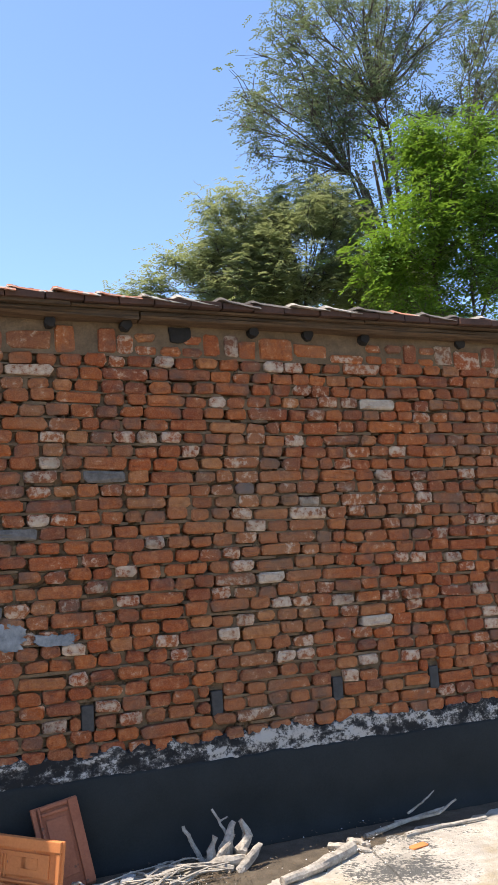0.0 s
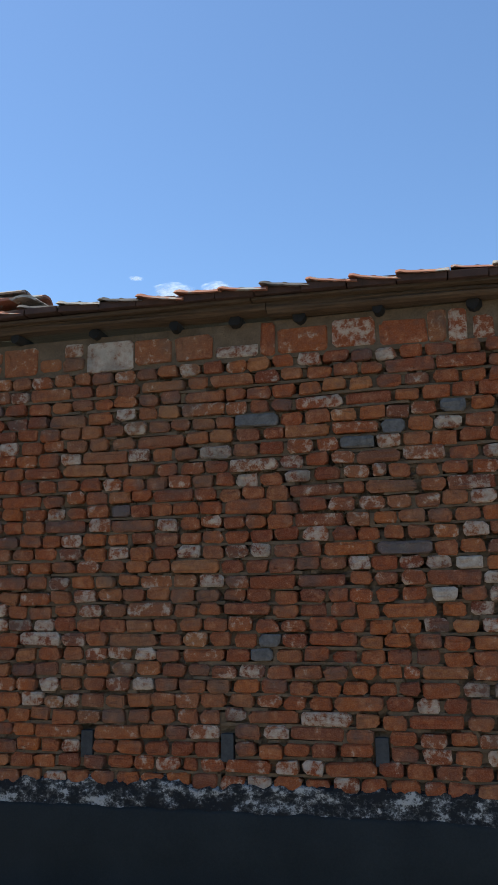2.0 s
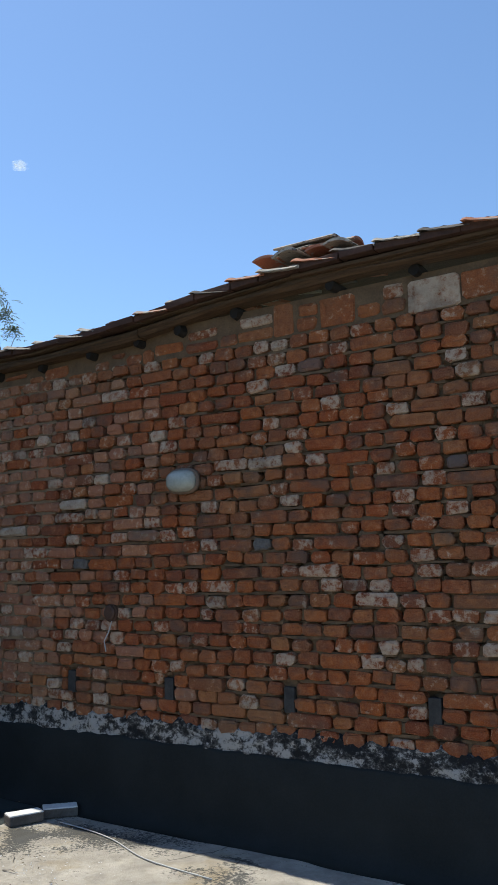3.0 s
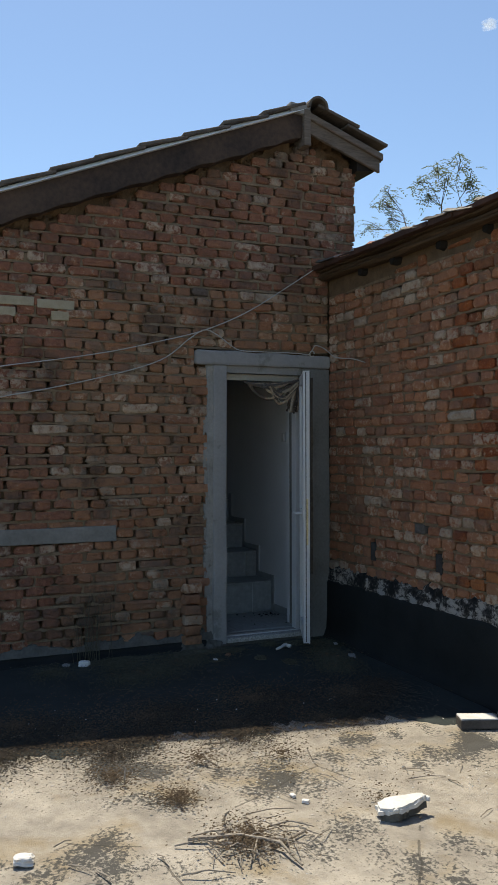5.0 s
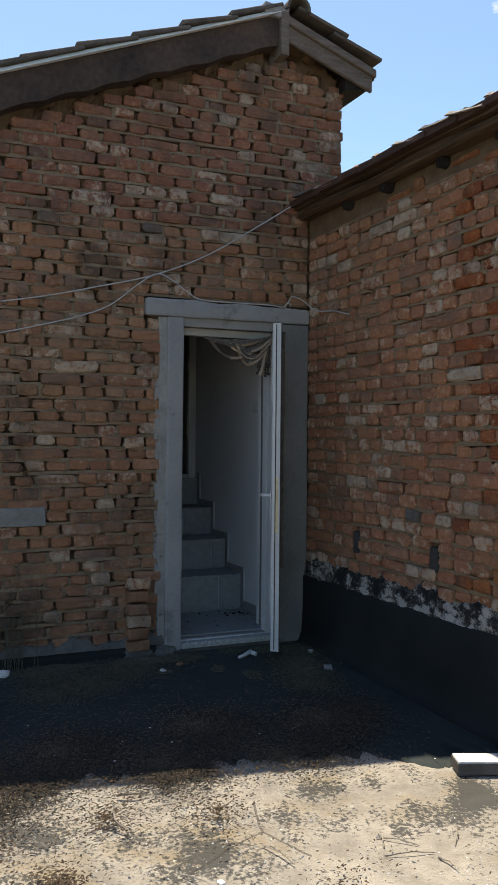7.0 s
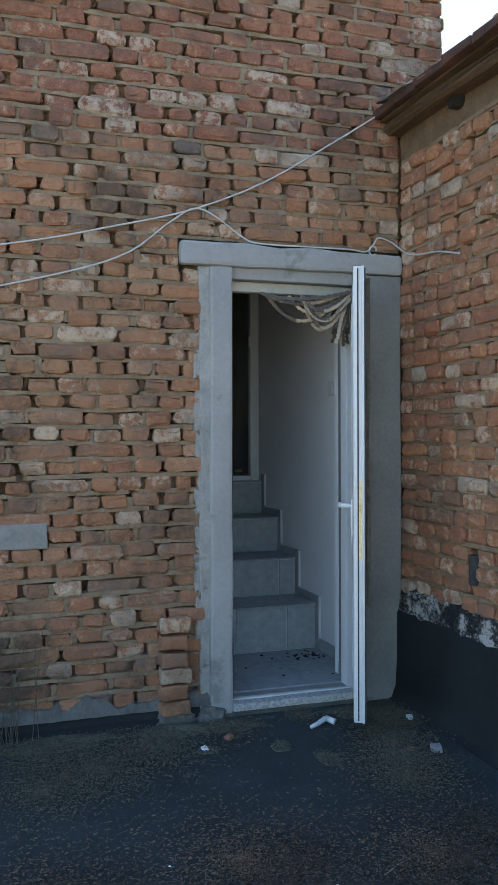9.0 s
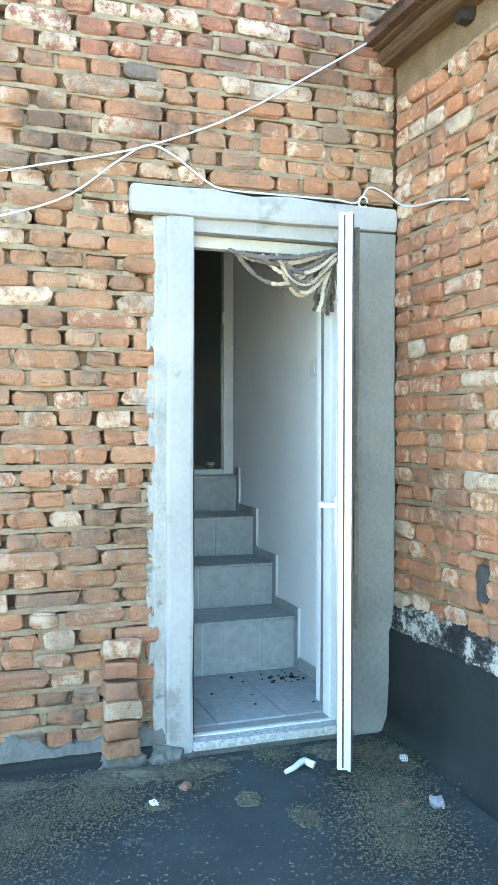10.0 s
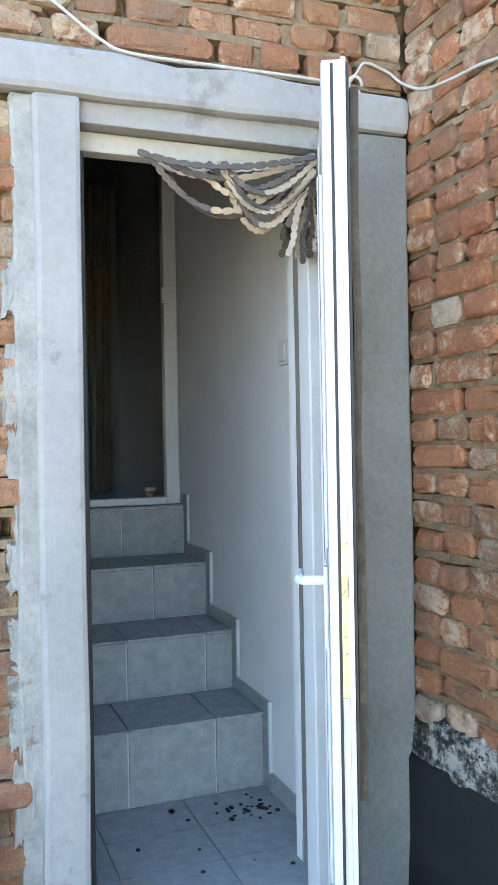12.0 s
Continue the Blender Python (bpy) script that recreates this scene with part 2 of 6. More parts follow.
MAT_PVC_OLD = surface("yellowed_plastic", (0.36, 0.34, 0.29), (0.47, 0.45, 0.40), 5, 40, 0.45, 0.05, 0.002, spec=0.4)
MAT_PLASTER = surface("white_wall_paint", (0.56, 0.565, 0.57), (0.66, 0.665, 0.67), 2.5, 50, 0.85, 0.12, 0.003)
MAT_GREYTILE = surface("grey_stone_tile", (0.19, 0.20, 0.20), (0.33, 0.345, 0.345), 22, 160, 0.55, 0.15, 0.002, spec=0.4)
MAT_GROUT = surface("light_grout", (0.45, 0.46, 0.46), (0.55, 0.56, 0.56), 20, 90, 0.9, 0.2, 0.002)
MAT_CORD = surface("pale_cable", (0.36, 0.355, 0.34), (0.50, 0.495, 0.475), 30, 90, 0.6, 0.1, 0.001)
MAT_BARK = surface("grey_bark", (0.05, 0.04, 0.032), (0.13, 0.105, 0.085), 14, 60, 0.95, 0.6, 0.02)
MAT_STICK = surface("bleached_wood", (0.14, 0.115, 0.09), (0.47, 0.42, 0.355), 22, 90, 0.9, 0.6, 0.005)
MAT_LITTER = surface("dry_leaf_litter", (0.045, 0.032, 0.022), (0.17, 0.12, 0.075), 40, 120, 0.95, 0.5, 0.004)
MAT_STONE = surface("white_rubble", (0.55, 0.54, 0.52), (0.78, 0.77, 0.75), 12, 70, 0.9, 0.5, 0.008)
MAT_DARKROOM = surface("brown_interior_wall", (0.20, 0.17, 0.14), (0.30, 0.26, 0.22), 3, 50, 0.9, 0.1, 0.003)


def floor_material():
    """Old concrete screed: tan and grey areas, ochre lichen, black crust, cracks and pebbly grain."""
    n = Nodes("terrace_concrete")
    big, mid, fine = n.noise(1.1, 6, 0.62), n.noise(4.5, 7, 0.7), n.noise(55, 5, 0.7)
    grain = n.noise(190, 3, 0.7)
    col = n.mix(n.ramp(mid, (0.35, 0.0), (0.65, 1.0)), (0.30, 0.272, 0.235), (0.53, 0.482, 0.415))
    col = n.mix(n.ramp(n.noise(2.3, 5, 0.6), (0.52, 0.0), (0.66, 0.6)), col, (0.30, 0.225, 0.12))
    crust = n.math("ADD", n.math("ADD", n.math("MULTIPLY", big, 0.55), n.math("MULTIPLY", mid, 0.22)), n.math("MULTIPLY", fine, 0.30))
    col = n.mix(n.ramp(crust, (0.565, 0.0), (0.60, 0.9)), col, (0.062, 0.064, 0.064))
    col = n.mix(n.ramp(grain, (0.66, 0.0), (0.76, 0.5)), col, (0.09, 0.08, 0.065))
    vor = n.nt.nodes.new("ShaderNodeTexVoronoi")
    vor.feature = "DISTANCE_TO_EDGE"
    warped = n.mix(0.06, n.pos, n.add("ShaderNodeTexNoise", Vector=n.pos, Scale=3.0, Detail=5.0).outputs["Color"])
    n.put(vor, "Vector", warped)
    vor.inputs["Scale"].default_value = 0.9
    crack = n.math("MULTIPLY", n.math("LESS_THAN", vor.outputs["Distance"], 0.004), n.math("GREATER_THAN", big, 0.5))
    col = n.mix(n.math("MULTIPLY", crack, 0.6), col, (0.06, 0.055, 0.05))
    return n.done(col, 0.95, n.math("ADD", n.math("MULTIPLY", mid, 1.2), n.math("ADD", fine, grain)), 0.7, 0.012, spec=0.15)


MAT_FLOOR = floor_material()


def flash_material():
    """Crumbling render over the coating: black tar with pale lime showing through."""
    n = Nodes("tarred_render")
    at = n.stretched(1, 1, 1.6)
    a = n.noise(7, 7, 0.72, at)
    wide = n.math("MULTIPLY", n.math("SUBTRACT", n.noise(0.9, 3), 0.50), 0.22)
    col = n.mix(n.ramp(n.math("ADD", wide, n.math("ADD", n.math("MULTIPLY", a, 0.7), n.math("MULTIPLY", n.noise(45, 6, 0.75), 0.32))), (0.47, 0.0), (0.52, 0.14), (0.57, 0.95)), (0.011, 0.011, 0.0115), (0.36, 0.335, 0.305))
    return n.done(col, 0.9, a, 0.9, 0.02)


MAT_FLASH = flash_material()


def leaf_material(name, dark, light):
    n = Nodes(name)
    rnd = n.add("ShaderNodeNewGeometry").outputs["Random Per Island"]
    col = n.mix(rnd, dark, light)
    col = n.mix(n.ramp(n.noise(1.3, 3), (0.35, 0.0), (0.65, 0.5)), col, dark)
    mat = n.done(col, 0.55, spec=0.35)
    tr = n.add("ShaderNodeBsdfTranslucent", Color=n.mix(0.4, col, (light[0] * 1.6, light[1] * 1.5, light[2])))
    mx = n.add("ShaderNodeMixShader", i0=0.35, i1=n.bsdf.outputs[0], i2=tr.outputs[0])
    n.nt.links.new(mx.outputs[0], n.nt.nodes["Material Output"].inputs[0])
    return mat


MAT_LEAF_GREY = leaf_material("grey_green_leaf", (0.06, 0.09, 0.05), (0.18, 0.22, 0.13))
MAT_LEAF_OLIVE = leaf_material("olive_leaf", (0.10, 0.14, 0.06), (0.36, 0.40, 0.22))
MAT_LEAF_BRIGHT = leaf_material("fresh_green_leaf", (0.05, 0.12, 0.016), (0.18, 0.30, 0.04))


def glass_material(name, tint=(0.9, 0.95, 0.95)):
    n = Nodes(name)
    mat = n.done(tint, 0.03, spec=0.5)
    n.bsdf.inputs["Transmission Weight"].default_value = 1.0
    n.bsdf.inputs["IOR"].default_value = 1.45
    return mat


MAT_GLASS = glass_material("window_glass")

# ---------------------------------------------------------------- bricks
def brick_shape(rng, w, h):
    """Eight-cornered outline in four rings, from the back to the middle of the worn face: 32 points."""
    c = rng.uniform(0.007, 0.020, 4)
    if rng.random() < 0.35:
        c[int(rng.integers(4))] = rng.uniform(0.014, 0.026)
    x, z = w / 2, h / 2
    out = np.array([(-x + c[0], -z), (x - c[1], -z), (x, -z + c[1]), (x, z - c[2]), (x - c[2], z), (-x + c[3], z), (-x, z - c[3]), (-x, -z + c[0])])
    out = out + rng.uniform(-0.0045, 0.0045, out.shape)
    inset = 1 - np.array([rng.uniform(0.004, 0.010) / x, rng.uniform(0.004, 0.009) / z])
    face = out * inset + rng.uniform(-0.003, 0.003, out.shape)
    inner = out * np.array([0.62, 0.5]) + rng.uniform(-0.006, 0.006, out.shape)
    tilt = rng.normal(0, 0.018, 2)
    verts = np.zeros((32, 3))
    for k, (ring, depth) in enumerate(((out, 0.06), (out, rng.uniform(0.003, 0.012, 8)), (face, rng.uniform(-0.003, 0.004, 8)), (inner, rng.uniform(-0.006, 0.002, 8)))):
        part_of = slice(8 * k, 8 * k + 8)
        verts[part_of, 0], verts[part_of, 2] = ring[:, 0], ring[:, 1]
        verts[part_of, 1] = depth if k == 0 else depth + ring[:, 0] * tilt[0] + ring[:, 1] * tilt[1]
    return verts


BRICK_FACES = [(8 * k + i, 8 * k + (i + 1) % 8, 8 * k + 8 + (i + 1) % 8, 8 * k + 8 + i) for k in range(3) for i in range(8)] + [tuple(range(24, 32))]
COURSE = 0.0762


def courses(rng, z0, rows, spans, headers=(0.92, 0.58), gaps=(0.010, 0.027), bed=(0.011, 0.022)):
    """Bricks (u, z, width, height) of rows in a mixed bond; spans(z) lists the stretches of a row that are brick."""
    out = []
    for r in range(rows):
        z = z0 + (r + 0.5) * COURSE
        header_row = (r % 2 == 0)
        for u0, u1 in spans(z):
            u = u0
            while u < u1 - 0.03:
                short = rng.random() < (headers[0] if header_row else headers[1])
                w = rng.normal(0.118, 0.009) if short else rng.normal(0.240, 0.015)
                if rng.random() < 0.07:
                    w = rng.uniform(0.07, 0.18)
                gap = rng.uniform(*gaps)
                if u1 - (u + w) < 0.06:
                    w = u1 - u
                if w > 0.28:
                    w = w / 2 - gap / 2
                h = COURSE - rng.uniform(*bed)
                zz = z + rng.normal(0, 0.0038) + 0.008 * math.sin(u * 1.3 + r * 0.2) + 0.004 * math.sin(u * 4.1 + r)
                out.append((u + w / 2, zz, w, h))
                u += w + gap
    return out


def lay(wall, bricks, near, mat_near, mat_far, rng, marked=(), mat_mid=None, share=None):
    """Near bricks become pieces of the wall, the others one joined mesh."""
    shapes = {}
    for kind, w in (("half", 0.12), ("full", 0.243)):
        for k in range(22):
            me = bpy.data.meshes.new("brick")
            me.from_pydata(brick_shape(rng, w, 0.063).tolist(), [], BRICK_FACES)
            me.materials.append(mat_near)
            shapes[kind, k] = (me, w)
    sets, count = {False: ([], []), True: ([], [])}, 0
    for u, z, w, h in bricks:
        proud = rng.normal(0, 0.005)
        turn = rng.normal(0, 0.016)
        mark = next((m for mu, mz, m in marked if abs(mu - u) < w / 2 and abs(mz - z) < COURSE / 2), None)
        if mark:
            me = bpy.data.meshes.new("brick")
            me.from_pydata(brick_shape(rng, w, h).tolist(), [], BRICK_FACES)
            me.materials.append(mark)
            ob = new("brick", me)
            ob.parent = wall
            ob.matrix_basis = Matrix.Translation((u, -0.004, z))
        elif near(u, z) and count < 300:
            me, w0 = shapes["full" if w > 0.17 else "half", int(rng.integers(22))]
            ob = new("brick", me)
            ob.parent = wall
            ob.matrix_basis = Matrix.Translation((u, proud, z)) @ Matrix.Rotation(turn, 4, "Y") @ Matrix.Diagonal((w / w0, 1, h / 0.063, 1))
            count += 1
        else:
            v = brick_shape(rng, w, h)
            c, s = math.cos(turn), math.sin(turn)
            v = np.stack((v[:, 0] * c + v[:, 2] * s + u, v[:, 1] + proud, v[:, 2] * c - v[:, 0] * s + z), 1)
            verts, faces = sets[bool(mat_mid) and rng.random() < share(u)]
            n = 32 * len(verts)
            verts.append(v)
            faces += [tuple(n + i for i in f) for f in BRICK_FACES]
    for mid, (verts, faces) in sets.items():
        if verts:
            tagged(from_arrays("brickwork", np.concatenate(verts).tolist(), faces, mat_mid if mid else mat_far, wall), kind="stuff")


def joints(wall, bricks, z0, rows, spans, flush, material, rng, filled=0.45, rag=0.35, half=0.0105):
    """Mortar in the bed joints, mostly flush with the faces, and in some of the upright joints; the rest are open."""
    verts, faces = [], []
    for r in range(rows + 1):
        for u0, u1 in spans(z0 + (min(r, rows - 1) + 0.5) * COURSE):
            n = max(2, int((u1 - u0) / 0.024))
            start = len(verts)
            for i in range(n + 1):
                u = u0 + (u1 - u0) * i / n
                z = z0 + r * COURSE + 0.008 * math.sin(u * 1.3 + (r - 0.5) * 0.2) + 0.003 * math.sin(u * 4.1 + r)
                open_ = noise.noise(Vector((u * 7, r * 1.9, flush * 100))) + 0.5 * noise.noise(Vector((u * 29, r * 3.1, 2)))
                d = flush + 0.006 * noise.noise(Vector((u * 22, r * 5.3, 4))) + (0.04 if open_ > rag else 0.0)
                h = half + 0.005 * noise.noise(Vector((u * 17, r * 2.7, 9)))
                verts += [(u, d + 0.05, z - h - 0.004), (u, d, z - h), (u, d + 0.002, z + h), (u, d + 0.05, z + h + 0.004)]
            for i in range(n):
                for k in range(3):
                    p = start + 4 * i + k
                    faces.append((p, p + 4, p + 5, p + 1))
    for (u, z, w, h), (u2, z2, w2, h2) in zip(bricks, bricks[1:]):
        a, b = u + w / 2, u2 - w2 / 2
        if abs(z - z2) < 0.03 and 0 < b - a < 0.05 and rng.random() < filled:
            d, p = flush + rng.uniform(0.0, 0.012), len(verts)
            lo, hi = z - h * rng.uniform(0.3, 0.6), z + h * rng.uniform(0.3, 0.6)
            verts += [(a - 0.004, d, lo), (b + 0.004, d + 0.003, lo), (b + 0.004, d, hi), (a - 0.004, d + 0.003, hi), (a - 0.004, d + 0.05, hi), (b + 0.004, d + 0.05, hi)]
            faces += [(p, p + 1, p + 2, p + 3), (p + 3, p + 2, p + 5, p + 4)]
    tagged(from_arrays("mortar_joint", verts, faces, material, wall), kind="stuff")


def mortar_sheet(name, u0, u1, z0, top, flush, material, step=0.05, skip=None, nz=110):
    """Uneven mortar between the bricks, flush with the bricks here, washed out there. top(u) gives the upper edge."""
    nu = int((u1 - u0) / step) + 1
    us = np.linspace(u0, u1, nu)
    verts, faces = [], []
    for u in us:
        t = top(u)
        for j in range(nz):
            z = z0 + (t - z0) * j / (nz - 1)
            hollow = noise.noise(Vector((u * 9, z * 11, 3))) + 0.5 * noise.noise(Vector((u * 31, z * 31, 1)))
            verts.append((u, flush + (0.10 if hollow > 0.06 else 0.03) * max(0.0, hollow) + 0.004 * noise.noise(Vector((u * 60, z * 60, 5))), z))
    for i in range(nu - 1):
        for j in range(nz - 1):
            a = i * nz + j
            uc, zc = (us[i] + us[i + 1]) / 2, (verts[a][2] + verts[a + 1][2]) / 2
            if skip and skip(uc, zc):
                continue
            faces.append((a, a + nz, a + nz + 1, a + 1))
    me = bpy.data.meshes.new(name)
    me.from_pydata(verts, [], faces)
    me.materials.append(material)
    return new(name, me)

# ---------------------------------------------------------------- ground and terrace
G = pose(0, 0, 0, 0, 0, 90)      # gable wall: its own x runs along the world's y, its depth into -x
WEST_END, EAST_END, SOUTH = -7.0, 16.0, -10.0

bm = bmesh.new()
bmesh.ops.create_grid(bm, x_segments=8, y_segments=8, size=1500)
for v in bm.verts:
    v.co.z = -0.35
ground = tagged(part("ground", bm, surface("dry_grass_ground", (0.06, 0.07, 0.03), (0.17, 0.15, 0.08), 0.3, 6, 0.95)), "dry grassy ground round the buildings", "ground", kind="structure")

bm = bmesh.new()
nx, ny = 240, 150
grid = [[bm.verts.new((x, y, 0.012 * noise.noise(Vector((x * 0.9, y * 0.9, 0))) + 0.004 * noise.noise(Vector((x * 5, y * 5, 2))))) for y in np.linspace(SOUTH, 0.02, ny)] for x in np.linspace(-0.02, EAST_END, nx)]
for a, b in zip(grid, grid[1:]):
    for j in range(ny - 1):
        bm.faces.new((a[j], b[j], b[j + 1], a[j + 1]))
box(-0.02, EAST_END, SOUTH, 0.02, -0.36, -0.03, bm=bm)
floor = tagged(part("floor", bm, MAT_FLOOR, smooth=True), "weathered tan concrete terrace floor with dark crust", "floor", kind="structure")

# ---------------------------------------------------------------- long brick wall (north)
WALL_TOP = 2.97


def eave_sag(x):
    """The old eave is not level: it hangs by the gable, rises in the middle and falls again."""
    return float(np.interp(x, (0.0, 1.0, 2.0, 2.8, 3.5, 4.4, 5.2, 6.2, 7.0, 8.0, 10.0), (-0.06, -0.075, -0.08, -0.06, 0.012, 0.045, 0.028, 0.018, 0.0, -0.015, -0.02)))


def hang(bm):
    """Bend a mesh along x to the line of the old eave."""
    for v in bm.verts:
        v.co.z += eave_sag(v.co.x)
    return bm


VENTS = [0.65, 1.446, 2.28, 3.08, 3.91, 4.731, 5.492, 6.262, 6.98, 7.717, 8.254, 8.983, 9.745, 10.42, 11.2]
JOISTS = [0.55, 1.0, 1.51, 1.96, 2.445, 2.86, 3.19, 3.6, 4.26, 4.74, 5.222, 5.565, 5.916, 6.334, 6.814, 7.212, 7.729, 8.10, 8.534, 8.871, 9.328, 9.704, 10.1, 10.85, 11.4, 12.0]
rng = np.random.default_rng(5)
wall_north = tagged(mortar_sheet("wall_north", 0.0, EAST_END, 0.3, lambda u: WALL_TOP, 0.034, MAT_MORTAR), "long old red brick wall with crumbling lime mortar", "wall", kind="structure")
part("wall_core", box(-0.25, EAST_END, 0.085, 0.28, -0.3, WALL_TOP), MAT_MORTAR, wall_north)
MARKED = [(5.64, 2.44, MAT_BLUE), (6.16, 2.28, MAT_BLUE), (6.40, 2.35, MAT_BLUE), (6.55, 1.54, MAT_LIMED), (6.73, 1.69, MAT_LIMED), (10.10, 1.17, MAT_LIMED), (10.19, 2.50, MAT_LIMED), (1.62, 1.71, MAT_LIMED), (0.22, 1.64, MAT_LIMED),
          (2.36, 1.50, MAT_BLUE), (2.38, 1.90, MAT_LIMED), (2.40, 1.98, MAT_LIMED), (1.20, 1.00, MAT_BLUE), (5.728, 1.256, MAT_BLUE), (6.706, 2.43, MAT_BLUE), (7.855, 1.745, MAT_BLUE), (7.79, 1.36, MAT_BLUE), (9.40, 1.453, MAT_LIMED), (7.03, 2.12, MAT_LIMED), (8.52, 2.57, MAT_LIMED), (8.445, 2.04, MAT_BLUE), (3.75, 1.62, MAT_BLUE)]
# bricks on end, pairs and large blocks in the uneven strip under the eave
BLOCKS = []
u = 0.95
while u < 13.4:
    kind = rng.random()
    if kind < 0.40:
        w = rng.uniform(0.08, 0.14)
        BLOCKS.append((u + w / 2, 2.772 + 0.085, w, rng.uniform(0.15, 0.185)))
    elif kind < 0.72:
        w = rng.choice([0.12, 0.13, 0.235])
        BLOCKS.append((u + w / 2, 2.806, w, 0.058))
        if rng.random() < 0.95:
            BLOCKS.append((u + w / 2 + rng.uniform(-0.01, 0.01), 2.884, w - 0.01, 0.058))
    elif kind < 0.96:
        w = rng.uniform(0.2, 0.28)
        BLOCKS.append((u + w / 2, 2.845 + rng.uniform(-0.015, 0.02), w, rng.uniform(0.11, 0.16)))
    else:
        w = rng.uniform(0.05, 0.1)
    u += w + rng.uniform(0.008, 0.03)


def spans_north(z):
    if not 0.68 < z < 0.86:
        return [(0.005, 13.5)]
    edges = [0.005] + [e for v in VENTS for e in (v - 0.042, v + 0.042)] + [13.5]
    return list(zip(edges[::2], edges[1::2]))


north_bricks = courses(rng, 0.565, 29, spans_north, (0.96, 0.78), (0.009, 0.026), (0.006, 0.016))
lay(wall_north, north_bricks, lambda u, z: u < 1.55, MAT_BRICK_N, MAT_BRICK_N_FAR, rng, MARKED, MAT_BRICK_N_MID, lambda u: max(0.0, min(1.0, (3.4 - u) / 2.4)))
def stretch_of(spans, lo, hi):
    return lambda z: [(max(a, lo), min(b, hi)) for a, b in spans(z) if a < hi and b > lo]


# mortar: sound and tan by the corner, paled for haze, dark and washed out beyond
joints(wall_north, [b for b in north_bricks if b[0] < 2.1], 0.565, 29, stretch_of(spans_north, 0.0, 2.1), 0.008, MAT_MORTAR_N, rng, 0.40, 0.58, 0.010)
joints(wall_north, [b for b in north_bricks if b[0] >= 2.1], 0.565, 29, stretch_of(spans_north, 2.1, 13.6), 0.014, MAT_MORTAR, rng, 0.20, 0.26, 0.008)
# rough mortar behind the uneven strip under the eave
part("eave_mortar", displace(box(0.0, 13.6, 0.012, 0.06, 2.76, 2.968), 0.01, 5, 2, cuts=5), MAT_MORTAR, wall_north)
# large uneven blocks under the eave
verts, faces = [], []
for u, z, w, h in BLOCKS:
    if any(abs(u - j) < 0.015 + w / 2 for j in JOISTS) and z + h / 2 > 2.905:
        if z - h / 2 > 2.83:
            continue
        z, h = (z - h / 2 + 2.9) / 2, 2.9 - (z - h / 2)
    z, h = z + eave_sag(u) / 2, h + eave_sag(u) * (1.0 if h > 0.1 else 0.4)
    v = brick_shape(rng, w, h) + np.array([u, rng.uniform(-0.002, 0.008), z])
    n0 = 32 * len(verts)
    verts.append(v)
    faces += [tuple(n0 + i for i in f) for f in BRICK_FACES]
tagged(from_arrays("top_block", np.concatenate(verts).tolist(), faces, brick_material("top_block_brick", True, RED, 0.555), wall_north), kind="stuff")
for v in VENTS:
    bm = box(v - 0.033, v + 0.033, 0.008, 0.06, 0.70, 0.835, 0.006)
    part("vent_block", bm, MAT_SLATE, wall_north, "dark grey plug in the wall")
for j in JOISTS:
    if j == 8.871:
        # a lost rafter end's gap: a solid near-black block, its shade painted on
        hole = displace(box(j - 0.075, j + 0.07, -0.006, 0.10, 2.855, 2.955, 0.02), 0.014, 11, 4, cuts=2)
        part("rafter_hole", hole, MAT_WOOD_DARK, wall_north, "near-black block in place of a lost rafter end's hole")
        continue
    r = random.uniform(0.030, 0.040)
    z = random.uniform(2.945, 2.958) + eave_sag(j)
    bm = tube([(j, random.uniform(-0.055, -0.02), z), (j + 0.004, 0.0, z), (j, 0.12, z)], [r * 0.9, r, r], 10, rough=0.14)
    part("joist_end", bm, MAT_WOOD_DARK, wall_north, "near-black round rafter end")

# black coating at the foot of the wall, with a rounded fillet and a torn upper edge
def coating(name, u0, u1, top, thick, foot, material, m, bottom=0.0, rag=0.012, step=0.03):
    bm = bmesh.new()
    rows = []
    n = int((u1 - u0) / step)
    for i in range(n + 1):
        u = u0 + (u1 - u0) * i / n
        t = top + rag * noise.noise(Vector((u * 5, 0, 7))) + rag * 0.7 * noise.noise(Vector((u * 19, 0, 3)))
        th = thick + 0.006 * noise.noise(Vector((u * 2, 4, 3)))
        prof = [(0.03, t), (-th * 0.7, t - 0.004), (-th, t - 0.02), (-th, (t + bottom) / 2), (-th - 0.008, bottom + foot), (-th - foot * 0.35, bottom + foot * 0.3), (-th - foot, bottom + 0.001), (0.03, bottom)]
        rows.append([bm.verts.new((u, d, z)) for d, z in prof])
    for a, b in zip(rows, rows[1:]):
        for k in range(len(a) - 1):
            bm.faces.new((a[k], a[k + 1], b[k + 1], b[k]))
    bmesh.ops.recalc_face_normals(bm, faces=bm.faces[:])
    ob = part(name, bm, material, smooth=True)
    ob.matrix_world = m
    return ob


tagged(coating("plinth_coating", -0.02, EAST_END, 0.478, 0.03, 0.09, MAT_BITUMEN, Matrix.Identity(4)), "smooth black bitumen coating at the wall's foot", "wall coating", kind="structure")


